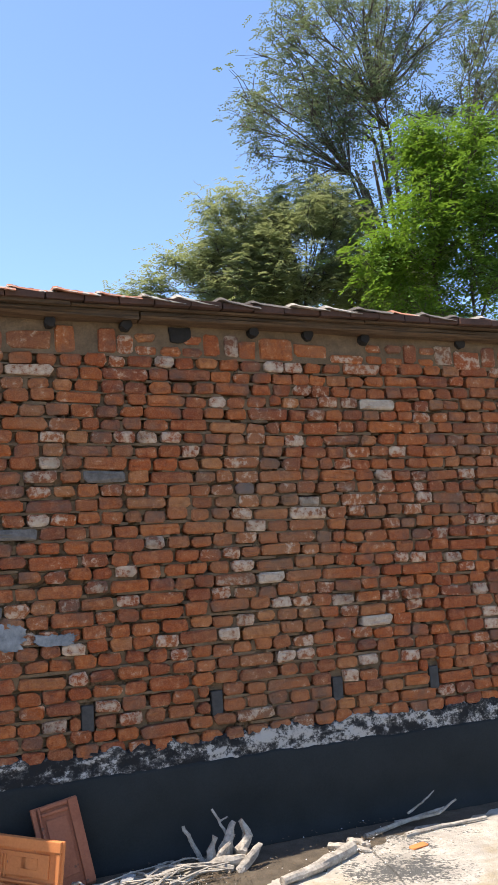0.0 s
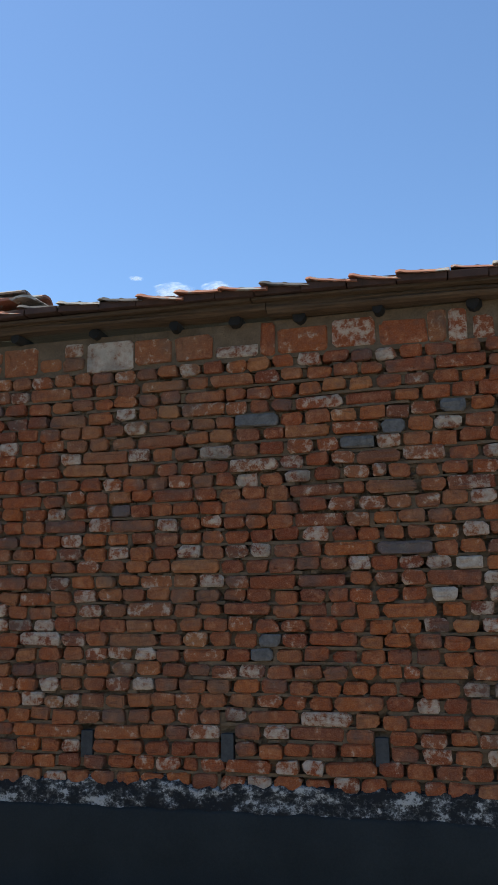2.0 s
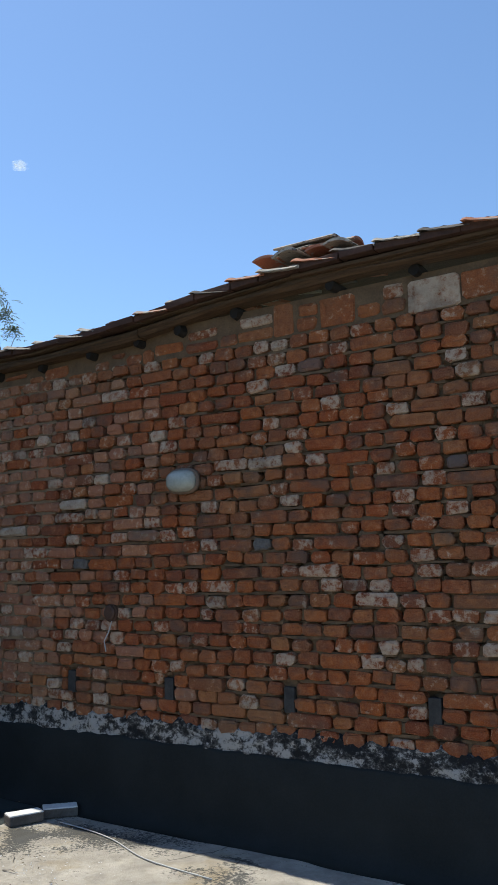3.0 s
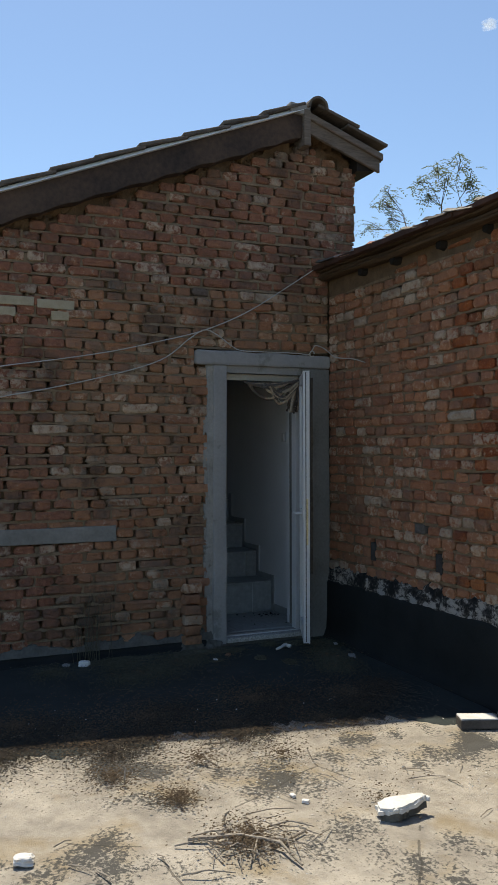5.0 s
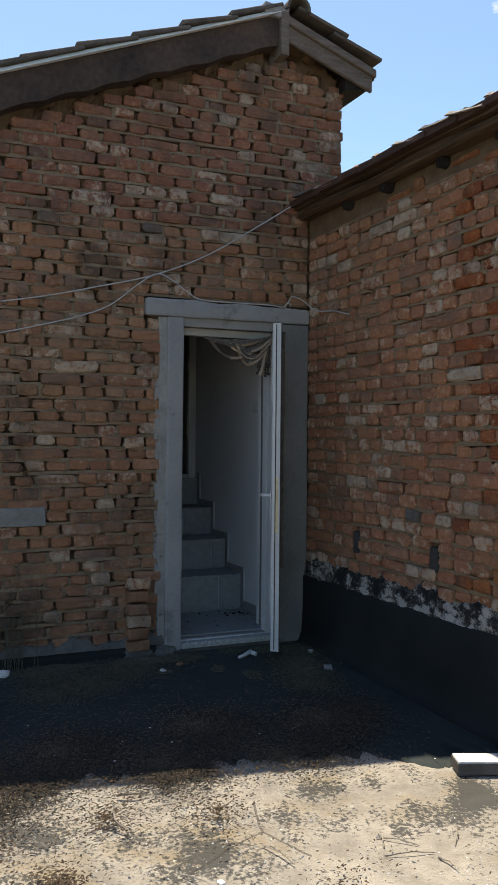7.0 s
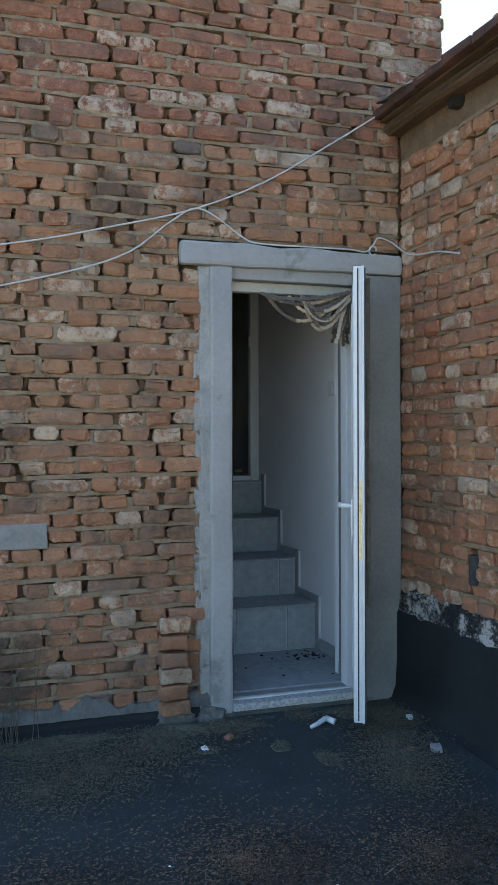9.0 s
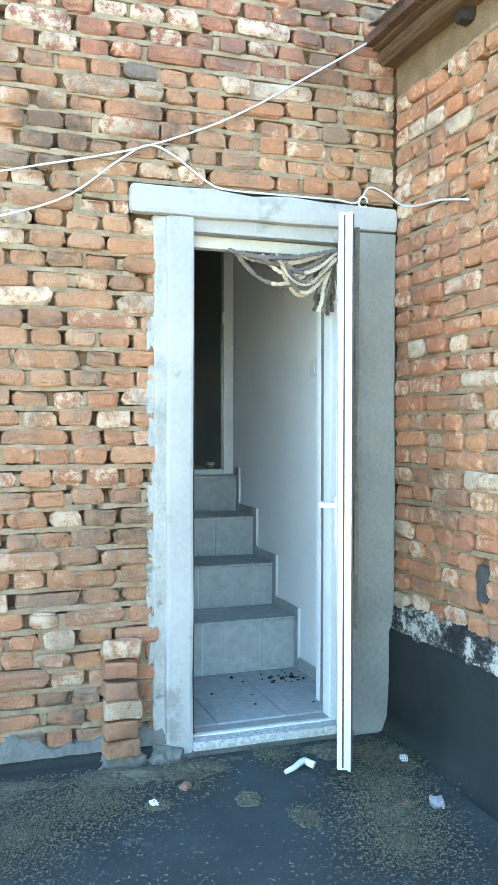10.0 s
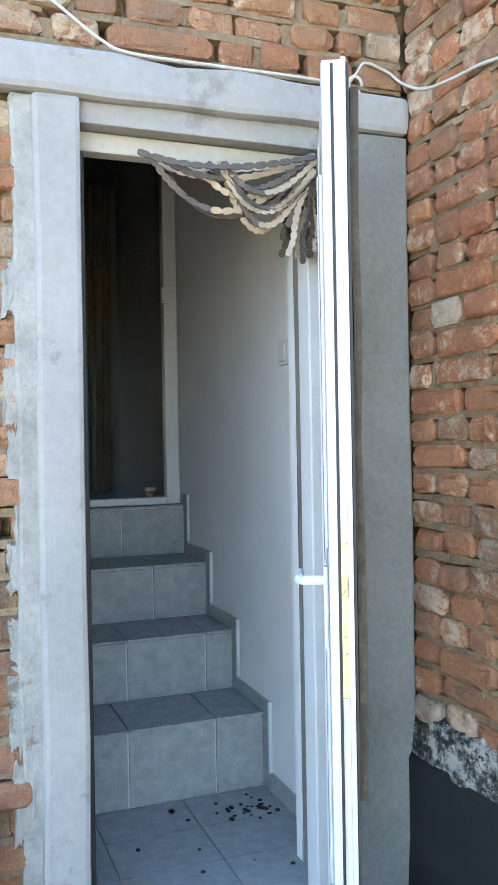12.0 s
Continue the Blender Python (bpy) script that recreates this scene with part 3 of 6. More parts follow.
def ragged_band(name, u0, u1, z0, z1, material, m, depth=0.012, rag=0.045, seed=0.0):
    """A thin crumbling skin of render between z0 and an uneven upper edge near z1."""
    bm = bmesh.new()
    rows = []
    n = int((u1 - u0) / 0.02)
    for i in range(n + 1):
        u = u0 + (u1 - u0) * i / n
        t = z1 + rag * noise.noise(Vector((u * 4, seed, 1))) + rag * 0.8 * noise.noise(Vector((u * 14, seed, 5))) + rag * 0.4 * noise.noise(Vector((u * 40, seed, 8)))
        col = []
        for k in range(9):
            f = k / 8
            z = z0 + (t - z0) * f
            d = -depth * (1 - 0.8 * f) + 0.010 * noise.noise(Vector((u * 16, z * 20, seed))) if k < 8 else 0.03
            col.append(bm.verts.new((u, d, z)))
        rows.append(col)
    for a, b in zip(rows, rows[1:]):
        for k in range(8):
            bm.faces.new((a[k], b[k], b[k + 1], a[k + 1]))
    bmesh.ops.recalc_face_normals(bm, faces=bm.faces[:])
    ob = part(name, bm, material)
    ob.matrix_world = m
    return ob


tagged(ragged_band("crumbling_render", 0.0, 13.5, 0.462, 0.605, MAT_FLASH, Matrix.Identity(4), 0.02), "crumbling tarred render with pale lime patches", "render", kind="structure")
# grey cement patch on the wall
def patch(name, u, z, w, h, material, m, label, depth=0.012, seed=0.0):
    bm = bmesh.new()
    ring = []
    for k in range(72):
        a = 2 * math.pi * k / 72
        c, s = math.cos(a), math.sin(a)
        f = 1 / max(abs(c), abs(s)) ** 0.6 * (0.85 + 0.32 * noise.noise(Vector((c * 2, s * 2, seed))) + 0.22 * noise.noise(Vector((c * 7, s * 7, seed + 3))) + 0.10 * noise.noise(Vector((c * 19, s * 19, seed))))
        ring.append((u + c * f * w / 2, z + s * f * h / 2))
    prism(ring, -depth, 0.02, bm=bm)
    displace(bm, 0.006, 30, seed)
    ob = part(name, bm, material)
    ob.matrix_world = m
    return tagged(ob, label, "patch", kind="structure")


patch("cement_patch", 7.82, 1.225, 0.27, 0.16, MAT_PATCH, Matrix.Identity(4), "blue-grey cement patch over the bricks", 0.008, seed=3)
patch("cement_patch", 8.09, 1.19, 0.26, 0.07, MAT_PATCH, Matrix.Identity(4), "thin smear of grey cement over the bricks", seed=8)
patch("cement_patch", 7.73, 1.13, 0.13, 0.11, MAT_PATCH, Matrix.Identity(4), "thin smear of grey cement over the bricks", seed=5)

# ---------------------------------------------------------------- eave and roof over the long wall
def old_beam(x0, x1, y0, y1, z0, z1, seed, rough=0.012):
    """A hewn timber along x, uneven and split."""
    bm = bmesh.new()
    rows = []
    n = int((x1 - x0) / 0.07)
    for i in range(n + 1):
        x = x0 + (x1 - x0) * i / n
        ring = []
        for k, (y, z) in enumerate(((y0, z0 + 0.01), (y0 - 0.004, (z0 + z1) / 2 - 0.006), (y0 + 0.006, (z0 + z1) / 2), (y0 - 0.003, (z0 + z1) / 2 + 0.008), (y0 + 0.004, z1), (y1, z1), (y1, z0), (y0 + 0.02, z0))):
            ring.append(bm.verts.new((x, y + rough * 0.6 * noise.noise(Vector((x * 3, k * 2.3, seed))), z + rough * noise.noise(Vector((x * 1.7, k * 0.6, seed + 5))))))
        rows.append(ring)
    for p, q in zip(rows, rows[1:]):
        for k in range(8):
            bm.faces.new((p[k], p[(k + 1) % 8], q[(k + 1) % 8], q[k]))
    bm.faces.new(rows[0])
    bm.faces.new(rows[-1])
    bmesh.ops.recalc_face_normals(bm, faces=bm.faces[:])
    return bm


for k, (x0, x1) in enumerate(((-0.05, 2.9), (2.91, 5.75), (5.755, 8.6), (8.61, 11.4), (11.41, 13.8))):
    tagged(part("eave_beam", hang(old_beam(x0, x1, -0.085, 0.03, 2.968 + 0.006 * (k % 2), 3.022, k * 3.7)), MAT_WOOD_OLD), "weathered brown hewn eave timber", "beam", kind="structure")
bm = bmesh.new()
x = -0.05
while x < 13.8:
    ln = random.uniform(1.6, 2.6)
    box(x, min(x + ln, 13.8), -0.12 + random.uniform(-0.01, 0.01), -0.02, 3.026, 3.042, 0.004, bm=bm, jitter=0.004)
    x += ln + 0.006
tagged(part("eave_batten", hang(bm), MAT_WOOD_OLD), "split timber batten along the eave", "board", kind="structure")
ROOF_PITCH = radians(11)
bm = bmesh.new()
for k in range(47):
    box(-0.2 + 0.3 * k, 0.1 + 0.3 * k, -0.08, 4.4, -0.03, 0.0, bm=bm)
bmesh.ops.remove_doubles(bm, verts=bm.verts[:], dist=0.001)
roof_north = tagged(part("roof_north", hang(bm), MAT_WOOD_OLD), "low lean-to roof of old clay tiles", "roof", kind="structure")
roof_north.matrix_world = Matrix.Translation((0, 0, 3.115)) @ Matrix.Rotation(ROOF_PITCH, 4, "X")


def roof_tile(w=0.25, l=0.40, t=0.018):
    """An interlocking clay tile: raised side rolls, a sunken pan and a thick front lip."""
    prof = [(0.0, 0.020), (0.02, 0.024), (0.045, 0.021), (0.06, 0.017), (0.11, 0.016), (0.13, 0.020), (0.15, 0.016), (0.20, 0.017), (0.235, 0.021), (0.265, 0.020)]
    k = w / 0.25
    pts = [(u * k, v) for u, v in prof] + [(u * k, v - t) for u, v in reversed(prof)]
    bm = prism(pts, 0.0, l)
    for v in bm.verts:
        if v.co.y < 0.001 and v.co.z > 0.010:
            v.co.y = 0.030
    return bm


tile_meshes = []
for mat in (MAT_TILE, MAT_TILE_OLD, MAT_TILE_SHADED, MAT_TILE_OLD):
    bm = roof_tile()
    displace(bm, 0.004, 20, len(tile_meshes) * 3.1)
    me = bpy.data.meshes.new("roof_tile")
    bm.to_mesh(me)
    bm.free()
    me.materials.append(mat)
    tile_meshes.append(me)
for k in range(60):
    x = -0.15 + k * 0.236 + rng.uniform(-0.02, 0.02)
    for row in range(2):
        me = tile_meshes[int(rng.integers(4))]
        ob = new("roof_tile", me)
        ob.parent = roof_north
        dy = -0.165 + row * 0.33 + rng.uniform(-0.025, 0.02)
        ob.matrix_basis = Matrix.Translation((x, dy, 0.002 + eave_sag(x) + rng.uniform(0, 0.010))) @ Matrix.Rotation(radians(-3.5 + rng.uniform(-1.5, 1.5)), 4, "X") @ Matrix.Rotation(radians(6.5 + rng.uniform(-3, 3)), 4, "Y")
        ob.matrix_basis = ob.matrix_basis @ Matrix.Rotation(radians(rng.uniform(-2, 2)), 4, "Z")
# thin red tiles laid flat on the batten, under the roof's edge
bm = bmesh.new()
x = -0.05
while x < 13.7:
    w = rng.uniform(0.19, 0.26)
    box(x, x + w - 0.006, -0.15 + rng.uniform(-0.012, 0.01), 0.05, 3.044, 3.084, 0.004, bm=bm, jitter=0.004)
    x += w
tagged(part("eave_course", hang(bm), surface("dark_red_clay", (0.03, 0.018, 0.014), (0.095, 0.046, 0.032), 9, 70, 0.9, 0.5, 0.006)), "thin red clay course below the tiles", "brick course", kind="structure")

# ---------------------------------------------------------------- gable wall (west) with the door opening
RIDGE_U, RIDGE_Z, SLOPE_L, SLOPE_R = -0.2, 4.02, 0.40, 0.42
DOOR_L, DOOR_R, DOOR_B, DOOR_T = -0.915, -0.25, 0.085, 2.13


def rake(u):
    return RIDGE_Z - (RIDGE_U - u) * SLOPE_L if u < RIDGE_U else RIDGE_Z - (u - RIDGE_U) * SLOPE_R


def in_door(u, z):
    return DOOR_L - 0.02 < u < DOOR_R + 0.02 and z < DOOR_T + 0.03


wall_west = tagged(mortar_sheet("wall_west", WEST_END, 0.26, -0.05, lambda u: rake(u) + 0.12, 0.034, MAT_MORTAR, 0.03, in_door), "gable wall of worn ochre and red bricks", "wall", kind="structure")
wall_west.matrix_world = G
part("wall_core", prism([(WEST_END, -0.3), (DOOR_L - 0.005, -0.3), (DOOR_L - 0.005, rake(DOOR_L)), (WEST_END, rake(WEST_END))], 0.085, 0.26), MAT_MORTAR, wall_west)
part("wall_core", prism([(DOOR_L - 0.005, DOOR_T + 0.005), (DOOR_R, DOOR_T + 0.005), (DOOR_R, rake(RIDGE_U) - 0.02), (RIDGE_U, rake(RIDGE_U)), (DOOR_L - 0.005, rake(DOOR_L))], 0.085, 0.26), MAT_MORTAR, wall_west)
part("wall_core", prism([(DOOR_R + 0.003, -0.3), (0.25, -0.3), (0.25, rake(0.25)), (DOOR_R + 0.003, rake(DOOR_R))], 0.085, 0.26), MAT_MORTAR, wall_west)


def spans_west(z):
    if z < 2.185:
        left = -1.785 if 0.86 < z < 0.985 else -1.06
        return [(-1.775, -1.06)] if left < -1.7 else [(WEST_END, -1.05)]
    if z < 2.305:
        return [(WEST_END, -1.168)]
    right = -0.004 if z < 2.98 else 0.25
    if z > rake(RIDGE_U) - 0.03:
        return []
    lo = WEST_END
    while rake(lo) + 0.02 < z + 0.035:
        lo += 0.02
    while right > RIDGE_U and rake(right) + 0.02 < z + 0.035:
        right -= 0.02
    return [(lo, right)]


rng = np.random.default_rng(11)
west_bricks = courses(rng, 0.115, 53, spans_west, (0.94, 0.66), (0.009, 0.025), (0.006, 0.016))
lay(wall_west, west_bricks, lambda u, z: u > -2.15 and z < 2.75, MAT_BRICK_W, MAT_BRICK_W_FAR, rng)
joints(wall_west, west_bricks, 0.115, 53, spans_west, 0.006, MAT_MORTAR_W, rng, 0.40, 0.60, 0.010)
# brick ends that show past the lean-to roof, as teeth on the corner
bm = bmesh.new()
for r in range(8):
    z = 3.28 + r * COURSE
    box(0.13 + rng.uniform(0, 0.1), 0.262 + rng.uniform(0, 0.018), 0.02, 0.24, z, z + 0.062, 0.008, bm=bm, jitter=0.003)
part("corner_brickwork", bm, MAT_BRICK_W_FAR, wall_west)["kind"] = "stuff"

# ---------------------------------------------------------------- gable roof
def wood_beam(name, u0, z0, u1, z1, d0, d1, h, material, parent=None, label=""):
    """A board along a slope in the gable's own frame, top edge from (u0, z0) to (u1, z1)."""
    bm = prism([(u0, z0), (u1, z1), (u1, z1 - h), (u0, z0 - h)], d0, d1)
    bmesh.ops.bevel(bm, geom=bm.edges[:], offset=0.006, segments=1, affect="EDGES")
    ob = part(name, bm, material, parent, label)
    if not parent:
        ob.matrix_world = G
    return ob


def top_l(u):
    return 4.245 - (-0.25 - u) * 0.405


# scalloped barge band on the long slope
pts = []
u = WEST_END
while u < -0.27:
    pts.append((u, top_l(u) - 0.215 + 0.016 * abs(math.sin(u * math.pi / 0.26)) + 0.012 * noise.noise(Vector((u * 3, 0, 0)))))
    u += 0.026
band = tagged(part("barge_band", prism(pts + [(-0.27, top_l(-0.27)), (WEST_END, top_l(WEST_END))], -0.09, 0.02), surface("dark_patchy_render", (0.018, 0.016, 0.017), (0.11, 0.072, 0.052), 1.6, 30, 0.9, 0.4, 0.01)), "dark patchy barge band with a scalloped edge", "trim", kind="structure")
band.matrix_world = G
# thin white strip added for the sunlit barge line; outer face leans skyward
bm = bmesh.new()
ends = []
for u in (WEST_END, -0.27):
    z = top_l(u)
    ends.append([bm.verts.new((u, d, z + dz)) for d, dz in ((-0.128, 0.001), (-0.128, 0.003), (-0.092, 0.036), (0.0, 0.037), (0.0, 0.001))])
for k in range(5):
    bm.faces.new((ends[0][k], ends[0][(k + 1) % 5], ends[1][(k + 1) % 5], ends[1][k]))
bm.faces.new(ends[0])
bm.faces.new(ends[1])
bmesh.ops.recalc_face_normals(bm, faces=bm.faces[:])
flash = tagged(part("barge_flashing", bm, surface("white_edge_strip", (0.78, 0.78, 0.77), (0.86, 0.86, 0.85), 6, 40, 0.4, 0.05, 0.001)), "thin white strip added for the sunlit line along the gable", "trim", kind="structure")
flash.matrix_world = G
roof_west = tagged(part("roof_west", prism([(WEST_END, top_l(WEST_END) - 0.03), (-0.22, top_l(-0.22) - 0.03), (0.48, 3.97), (0.48, 3.94), (-0.22, top_l(-0.22) - 0.07), (WEST_END, top_l(WEST_END) - 0.07)], -0.06, 6.0), MAT_WOOD_OLD), "gable roof of old interlocking clay tiles", "roof", kind="structure")
roof_west.matrix_world = G
tl = bmesh.new()
prism([(0.0, 0.028), (0.40, 0.012), (0.40, -0.012), (0.0, 0.002)], 0.0, 0.235, bm=tl)
bmesh.ops.bevel(tl, geom=tl.edges[:], offset=0.005, segments=1, affect="EDGES")
displace(tl, 0.006, 14, 4)
me_slope = bpy.data.meshes.new("roof_tile")
tl.to_mesh(me_slope)
tl.free()
me_slope.materials.append(MAT_TILE_SHADED)
ang = math.atan(0.405)
for k in range(17):
    for row in range(3):
        u = -0.30 - (k + 1) * 0.33
        ob = new("roof_tile", me_slope)
        ob.parent = roof_west
        ob.matrix_basis = Matrix.Translation((u + random.uniform(-0.015, 0.015), -0.13 + row * 0.23, top_l(u) + 0.040 + random.uniform(0, 0.01))) @ Matrix.Rotation(-ang + radians(random.uniform(-1, 4)), 4, "Y") @ Matrix.Rotation(radians(random.uniform(-3, 1)), 4, "X")
for k in range(2):
    for row in range(3):
        u = -0.16 + k * 0.27
        ob = new("roof_tile", me_slope)
        ob.parent = roof_west
        z = 4.285 - k * 0.115
        ob.matrix_basis = Matrix.Translation((u + 0.385, -0.13 + row * 0.23, z - 0.125)) @ Matrix.Rotation(radians(180), 4, "Z") @ Matrix.Translation((0, -0.235, 0)) @ Matrix.Rotation(-math.atan(0.34), 4, "Y")
# ridge caps
for k in range(4):
    bm = bmesh.new()
    pts = []
    for i in range(11):
        a = math.pi * i / 10
        pts.append((0.09 * math.cos(a), 0.092 * math.sin(a)))
    pts += [(0.072 * math.cos(a), 0.074 * math.sin(a)) for a in [math.pi * (10 - i) / 10 for i in range(11)]]
    prism(pts, 0.0, 0.42, bm=bm)
    displace(bm, 0.006, 12, k)
    cap = part("ridge_cap", bm, MAT_TILE_SHADED, roof_west)
    cap.matrix_basis = Matrix.Translation((-0.17, -0.16 + k * 0.38, 4.255 + 0.012 * (k % 2)))
blob = part("ridge_mortar", displace(box(-0.40, -0.22, -0.12, 0.1, 4.20, 4.285, 0.02), 0.02, 14, 2, cuts=2), MAT_CEMENT, roof_west)
# short slope: two barge boards and the boxed end
board = tagged(wood_beam("barge_board", -0.235, 4.175, 0.44, 3.942, -0.10, -0.07, 0.11, MAT_WOOD_GREY), "weathered grey barge board on the short slope", "board", kind="structure")
board2 = tagged(wood_beam("barge_board", -0.235, 4.225, 0.46, 3.985, -0.125, -0.09, 0.055, MAT_WOOD_GREY), "narrow weathered board above the barge board", "board", kind="structure")
post = tagged(part("purlin_end", box(-0.285, -0.225, -0.13, 0.06, 3.95, 4.24, 0.008), MAT_WOOD_GREY), "dark end of the ridge timber", "beam", kind="structure")
post.matrix_world = G
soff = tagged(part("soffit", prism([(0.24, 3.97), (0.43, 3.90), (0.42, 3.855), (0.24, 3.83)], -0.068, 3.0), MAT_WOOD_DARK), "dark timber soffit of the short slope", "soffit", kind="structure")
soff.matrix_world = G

# ---------------------------------------------------------------- door surround
def g_part(name, bm, material, label, category, smooth=False):
    ob = part(name, bm, material, smooth=smooth)
    ob.matrix_world = G
    return tagged(ob, label, category, kind="structure")


def rough_box(u0, u1, d0, d1, z0, z1, bevel=0.012, amount=0.006, cuts=3):
    bm = box(u0, u1, d0, d1, z0, z1, bevel)
    return displace(bm, amount, 7, u0 * 3, cuts=cuts)


g_part("lintel", rough_box(-1.165, -0.004, -0.035, 0.03, 2.185, 2.295, 0.018, 0.011, 6), MAT_CEMENT, "grey cement lintel over the door", "lintel")
g_part("door_jamb", rough_box(-1.072, DOOR_L, -0.010, 0.03, 0.0, 2.184, 0.008, 0.014, 7), MAT_CEMENT_ROUGH, "rough grey cement strip beside the door", "jamb")
g_part("door_jamb", rough_box(-1.025, DOOR_L + 0.003, -0.028, 0.22, 0.02, 2.183, 0.014, 0.006, 6), MAT_CEMENT, "smooth grey cement jamb of the door", "jamb")
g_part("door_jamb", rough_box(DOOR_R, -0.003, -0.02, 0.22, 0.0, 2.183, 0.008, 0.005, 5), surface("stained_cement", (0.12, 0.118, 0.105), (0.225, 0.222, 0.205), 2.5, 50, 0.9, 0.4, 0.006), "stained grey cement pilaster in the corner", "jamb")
g_part("door_head", rough_box(DOOR_L, DOOR_R, 0.0, 0.22, DOOR_T, 2.20, 0.004, 0.002), MAT_CEMENT, "grey cement head of the opening", "lintel")
g_part("threshold", rough_box(DOOR_L, DOOR_R, -0.045, 0.10, 0.045, 0.082, 0.006, 0.003), surface("speckled_terrazzo", (0.13, 0.13, 0.12), (0.50, 0.50, 0.48), 60, 160, 0.8, 0.5, 0.004), "pale speckled stone door sill", "threshold")
g_part("door_step", rough_box(-1.0, -0.2, -0.03, 0.20, -0.02, 0.046, 0.015, 0.012, 4), MAT_CEMENT_DARK, "dark cement under the door sill", "step")
# cement smeared from the jamb over the nearest bricks
smear_rng = random.Random(6)
for k in range(11):
    patch("cement_smear", -1.066 + smear_rng.uniform(-0.018, 0.006), smear_rng.uniform(0.12, 2.1), smear_rng.uniform(0.03, 0.075), smear_rng.uniform(0.06, 0.26), MAT_CEMENT_ROUGH, G, "grey cement smeared over the brick ends", smear_rng.uniform(0.004, 0.012), k * 1.7)
# concrete ledge of a walled-up window
g_part("window_ledge", rough_box(WEST_END, -1.78, -0.012, 0.03, 0.868, 0.978, 0.008, 0.008, 8), MAT_STAINED, "grey concrete ledge set in the bricks", "ledge")
# foot of the gable: tar strip and cement
tagged(coating("gable_foot_coating", WEST_END, -1.08, 0.09, 0.02, 0.05, MAT_BITUMEN, G), "black bitumen at the gable's foot", "wall coating", kind="structure")
tagged(ragged_band("gable_foot_render", WEST_END, -1.02, 0.085, 0.145, MAT_CEMENT_DARK, G, 0.022, 0.05, 4.0), "crumbling grey cement at the gable's foot", "render", kind="structure")
# brick stub beside the door
stub = tagged(part("brick_pier", displace(box(-1.275, -1.14, -0.03, 0.03, 0.0, 0.06, 0.012), 0.01, 12, 5, cuts=2), MAT_CEMENT_DARK), "short broken brick pier beside the door", "pier", kind="structure")
stub.matrix_world = G
for k in range(6):
    bm = box(-1.285 + random.uniform(0, 0.014), -1.135 - random.uniform(0, 0.018), -0.085 + random.uniform(-0.012, 0.014), 0.03, 0.066 + k * 0.077, 0.131 + k * 0.077, 0.012, jitter=0.006)
    displace(bm, 0.012, 14, k * 2.2, cuts=2)
    part("brick", bm, MAT_BRICK_W, stub)
# pale yellow bricks let into the gable
for u, z, w in ((-2.50, 2.575, 0.25), (-2.22, 2.565, 0.26), (-2.56, 2.495, 0.12), (-2.19, 2.485, 0.125)):
    ob = part("brick", box(u - w / 2, u + w / 2, -0.012, 0.03, z - 0.032, z + 0.032, 0.006, jitter=0.002), surface("pale_brick", (0.30, 0.25, 0.165), (0.43, 0.37, 0.265), 20, 90, 0.9, 0.4, 0.004) if u == -2.50 else bpy.data.materials["pale_brick"], wall_west, "pale yellow replacement brick")

# ---------------------------------------------------------------- door frame and leaf
door_frame = empty("door_1", G, "white plastic door frame in the cement opening", "door frame", kind="structure")
part("frame_head", box(DOOR_L + 0.004, DOOR_R - 0.004, 0.05, 0.10, 2.078, 2.128, 0.005), MAT_PVC_OLD, door_frame)
part("frame_stile", box(DOOR_L + 0.004, DOOR_L + 0.022, 0.035, 0.10, 0.085, 2.074, 0.004), surface("dark_gasket", (0.02, 0.02, 0.022), (0.04, 0.04, 0.042), 20, 60, 0.6, 0.1, 0.002), door_frame, "dark rubber seal")
part("frame_stile", box(DOOR_R - 0.04, DOOR_R - 0.004, 0.03, 0.10, 0.085, 2.074, 0.005), MAT_PVC, door_frame)
part("frame_sill", box(DOOR_L + 0.024, DOOR_R - 0.041, 0.03, 0.09, 0.083, 0.094, 0.003), surface("dull_aluminium", (0.20, 0.20, 0.20), (0.32, 0.32, 0.315), 14, 70, 0.5, 0.1, 0.002, metal=0.3), door_frame, "dull metal sill bar")

leaf = empty("door_leaf", Matrix.Translation((0.034, -0.256, 0)) @ Matrix.Rotation(radians(-24.9), 4, "Z"), "open white plastic glazed door leaf", "door")
L = 0.56
ZB, ZT = 0.108, 2.112
for a, b in ((0.0, 0.085), (L - 0.085, L)):
    part("stile", box(a, b, -0.028, 0.020, ZB, ZT, 0.006), MAT_PVC, leaf)
    part("glazing_bead", box(a + 0.012 if a else 0.086, b - 0.012 if a == 0 else b - 0.086, -0.032, -0.029, ZB + 0.09, ZT - 0.09), MAT_PVC, leaf) if a == 0 else None
for a, b in ((ZB, ZB + 0.10), (1.0, 1.07), (ZT - 0.085, ZT)):
    part("rail", box(0.0855, L - 0.0855, -0.026, 0.018, a, b, 0.005), MAT_PVC, leaf)
for a, b in ((ZB + 0.101, 0.999), (1.071, ZT - 0.086)):
    pane = part("pane", box(0.087, L - 0.087, -0.006, 0.006, a, b), MAT_GLASS, leaf, "clear glass pane")
    pane.visible_shadow = False
part("edge_groove", box(L + 0.0005, L + 0.004, -0.010, -0.004, ZB + 0.01, ZT - 0.01), bpy.data.materials["dark_gasket"], leaf, "dark rubber seal in the edge")
part("edge_rebate", box(L + 0.0005, L + 0.010, 0.010, 0.021, ZB, ZT, 0.003), MAT_PVC, leaf)
part("edge_gasket", box(L - 0.03, L + 0.006, 0.022, 0.027, ZB + 0.01, ZT - 0.01), bpy.data.materials["dark_gasket"], leaf, "dark rubber seal")
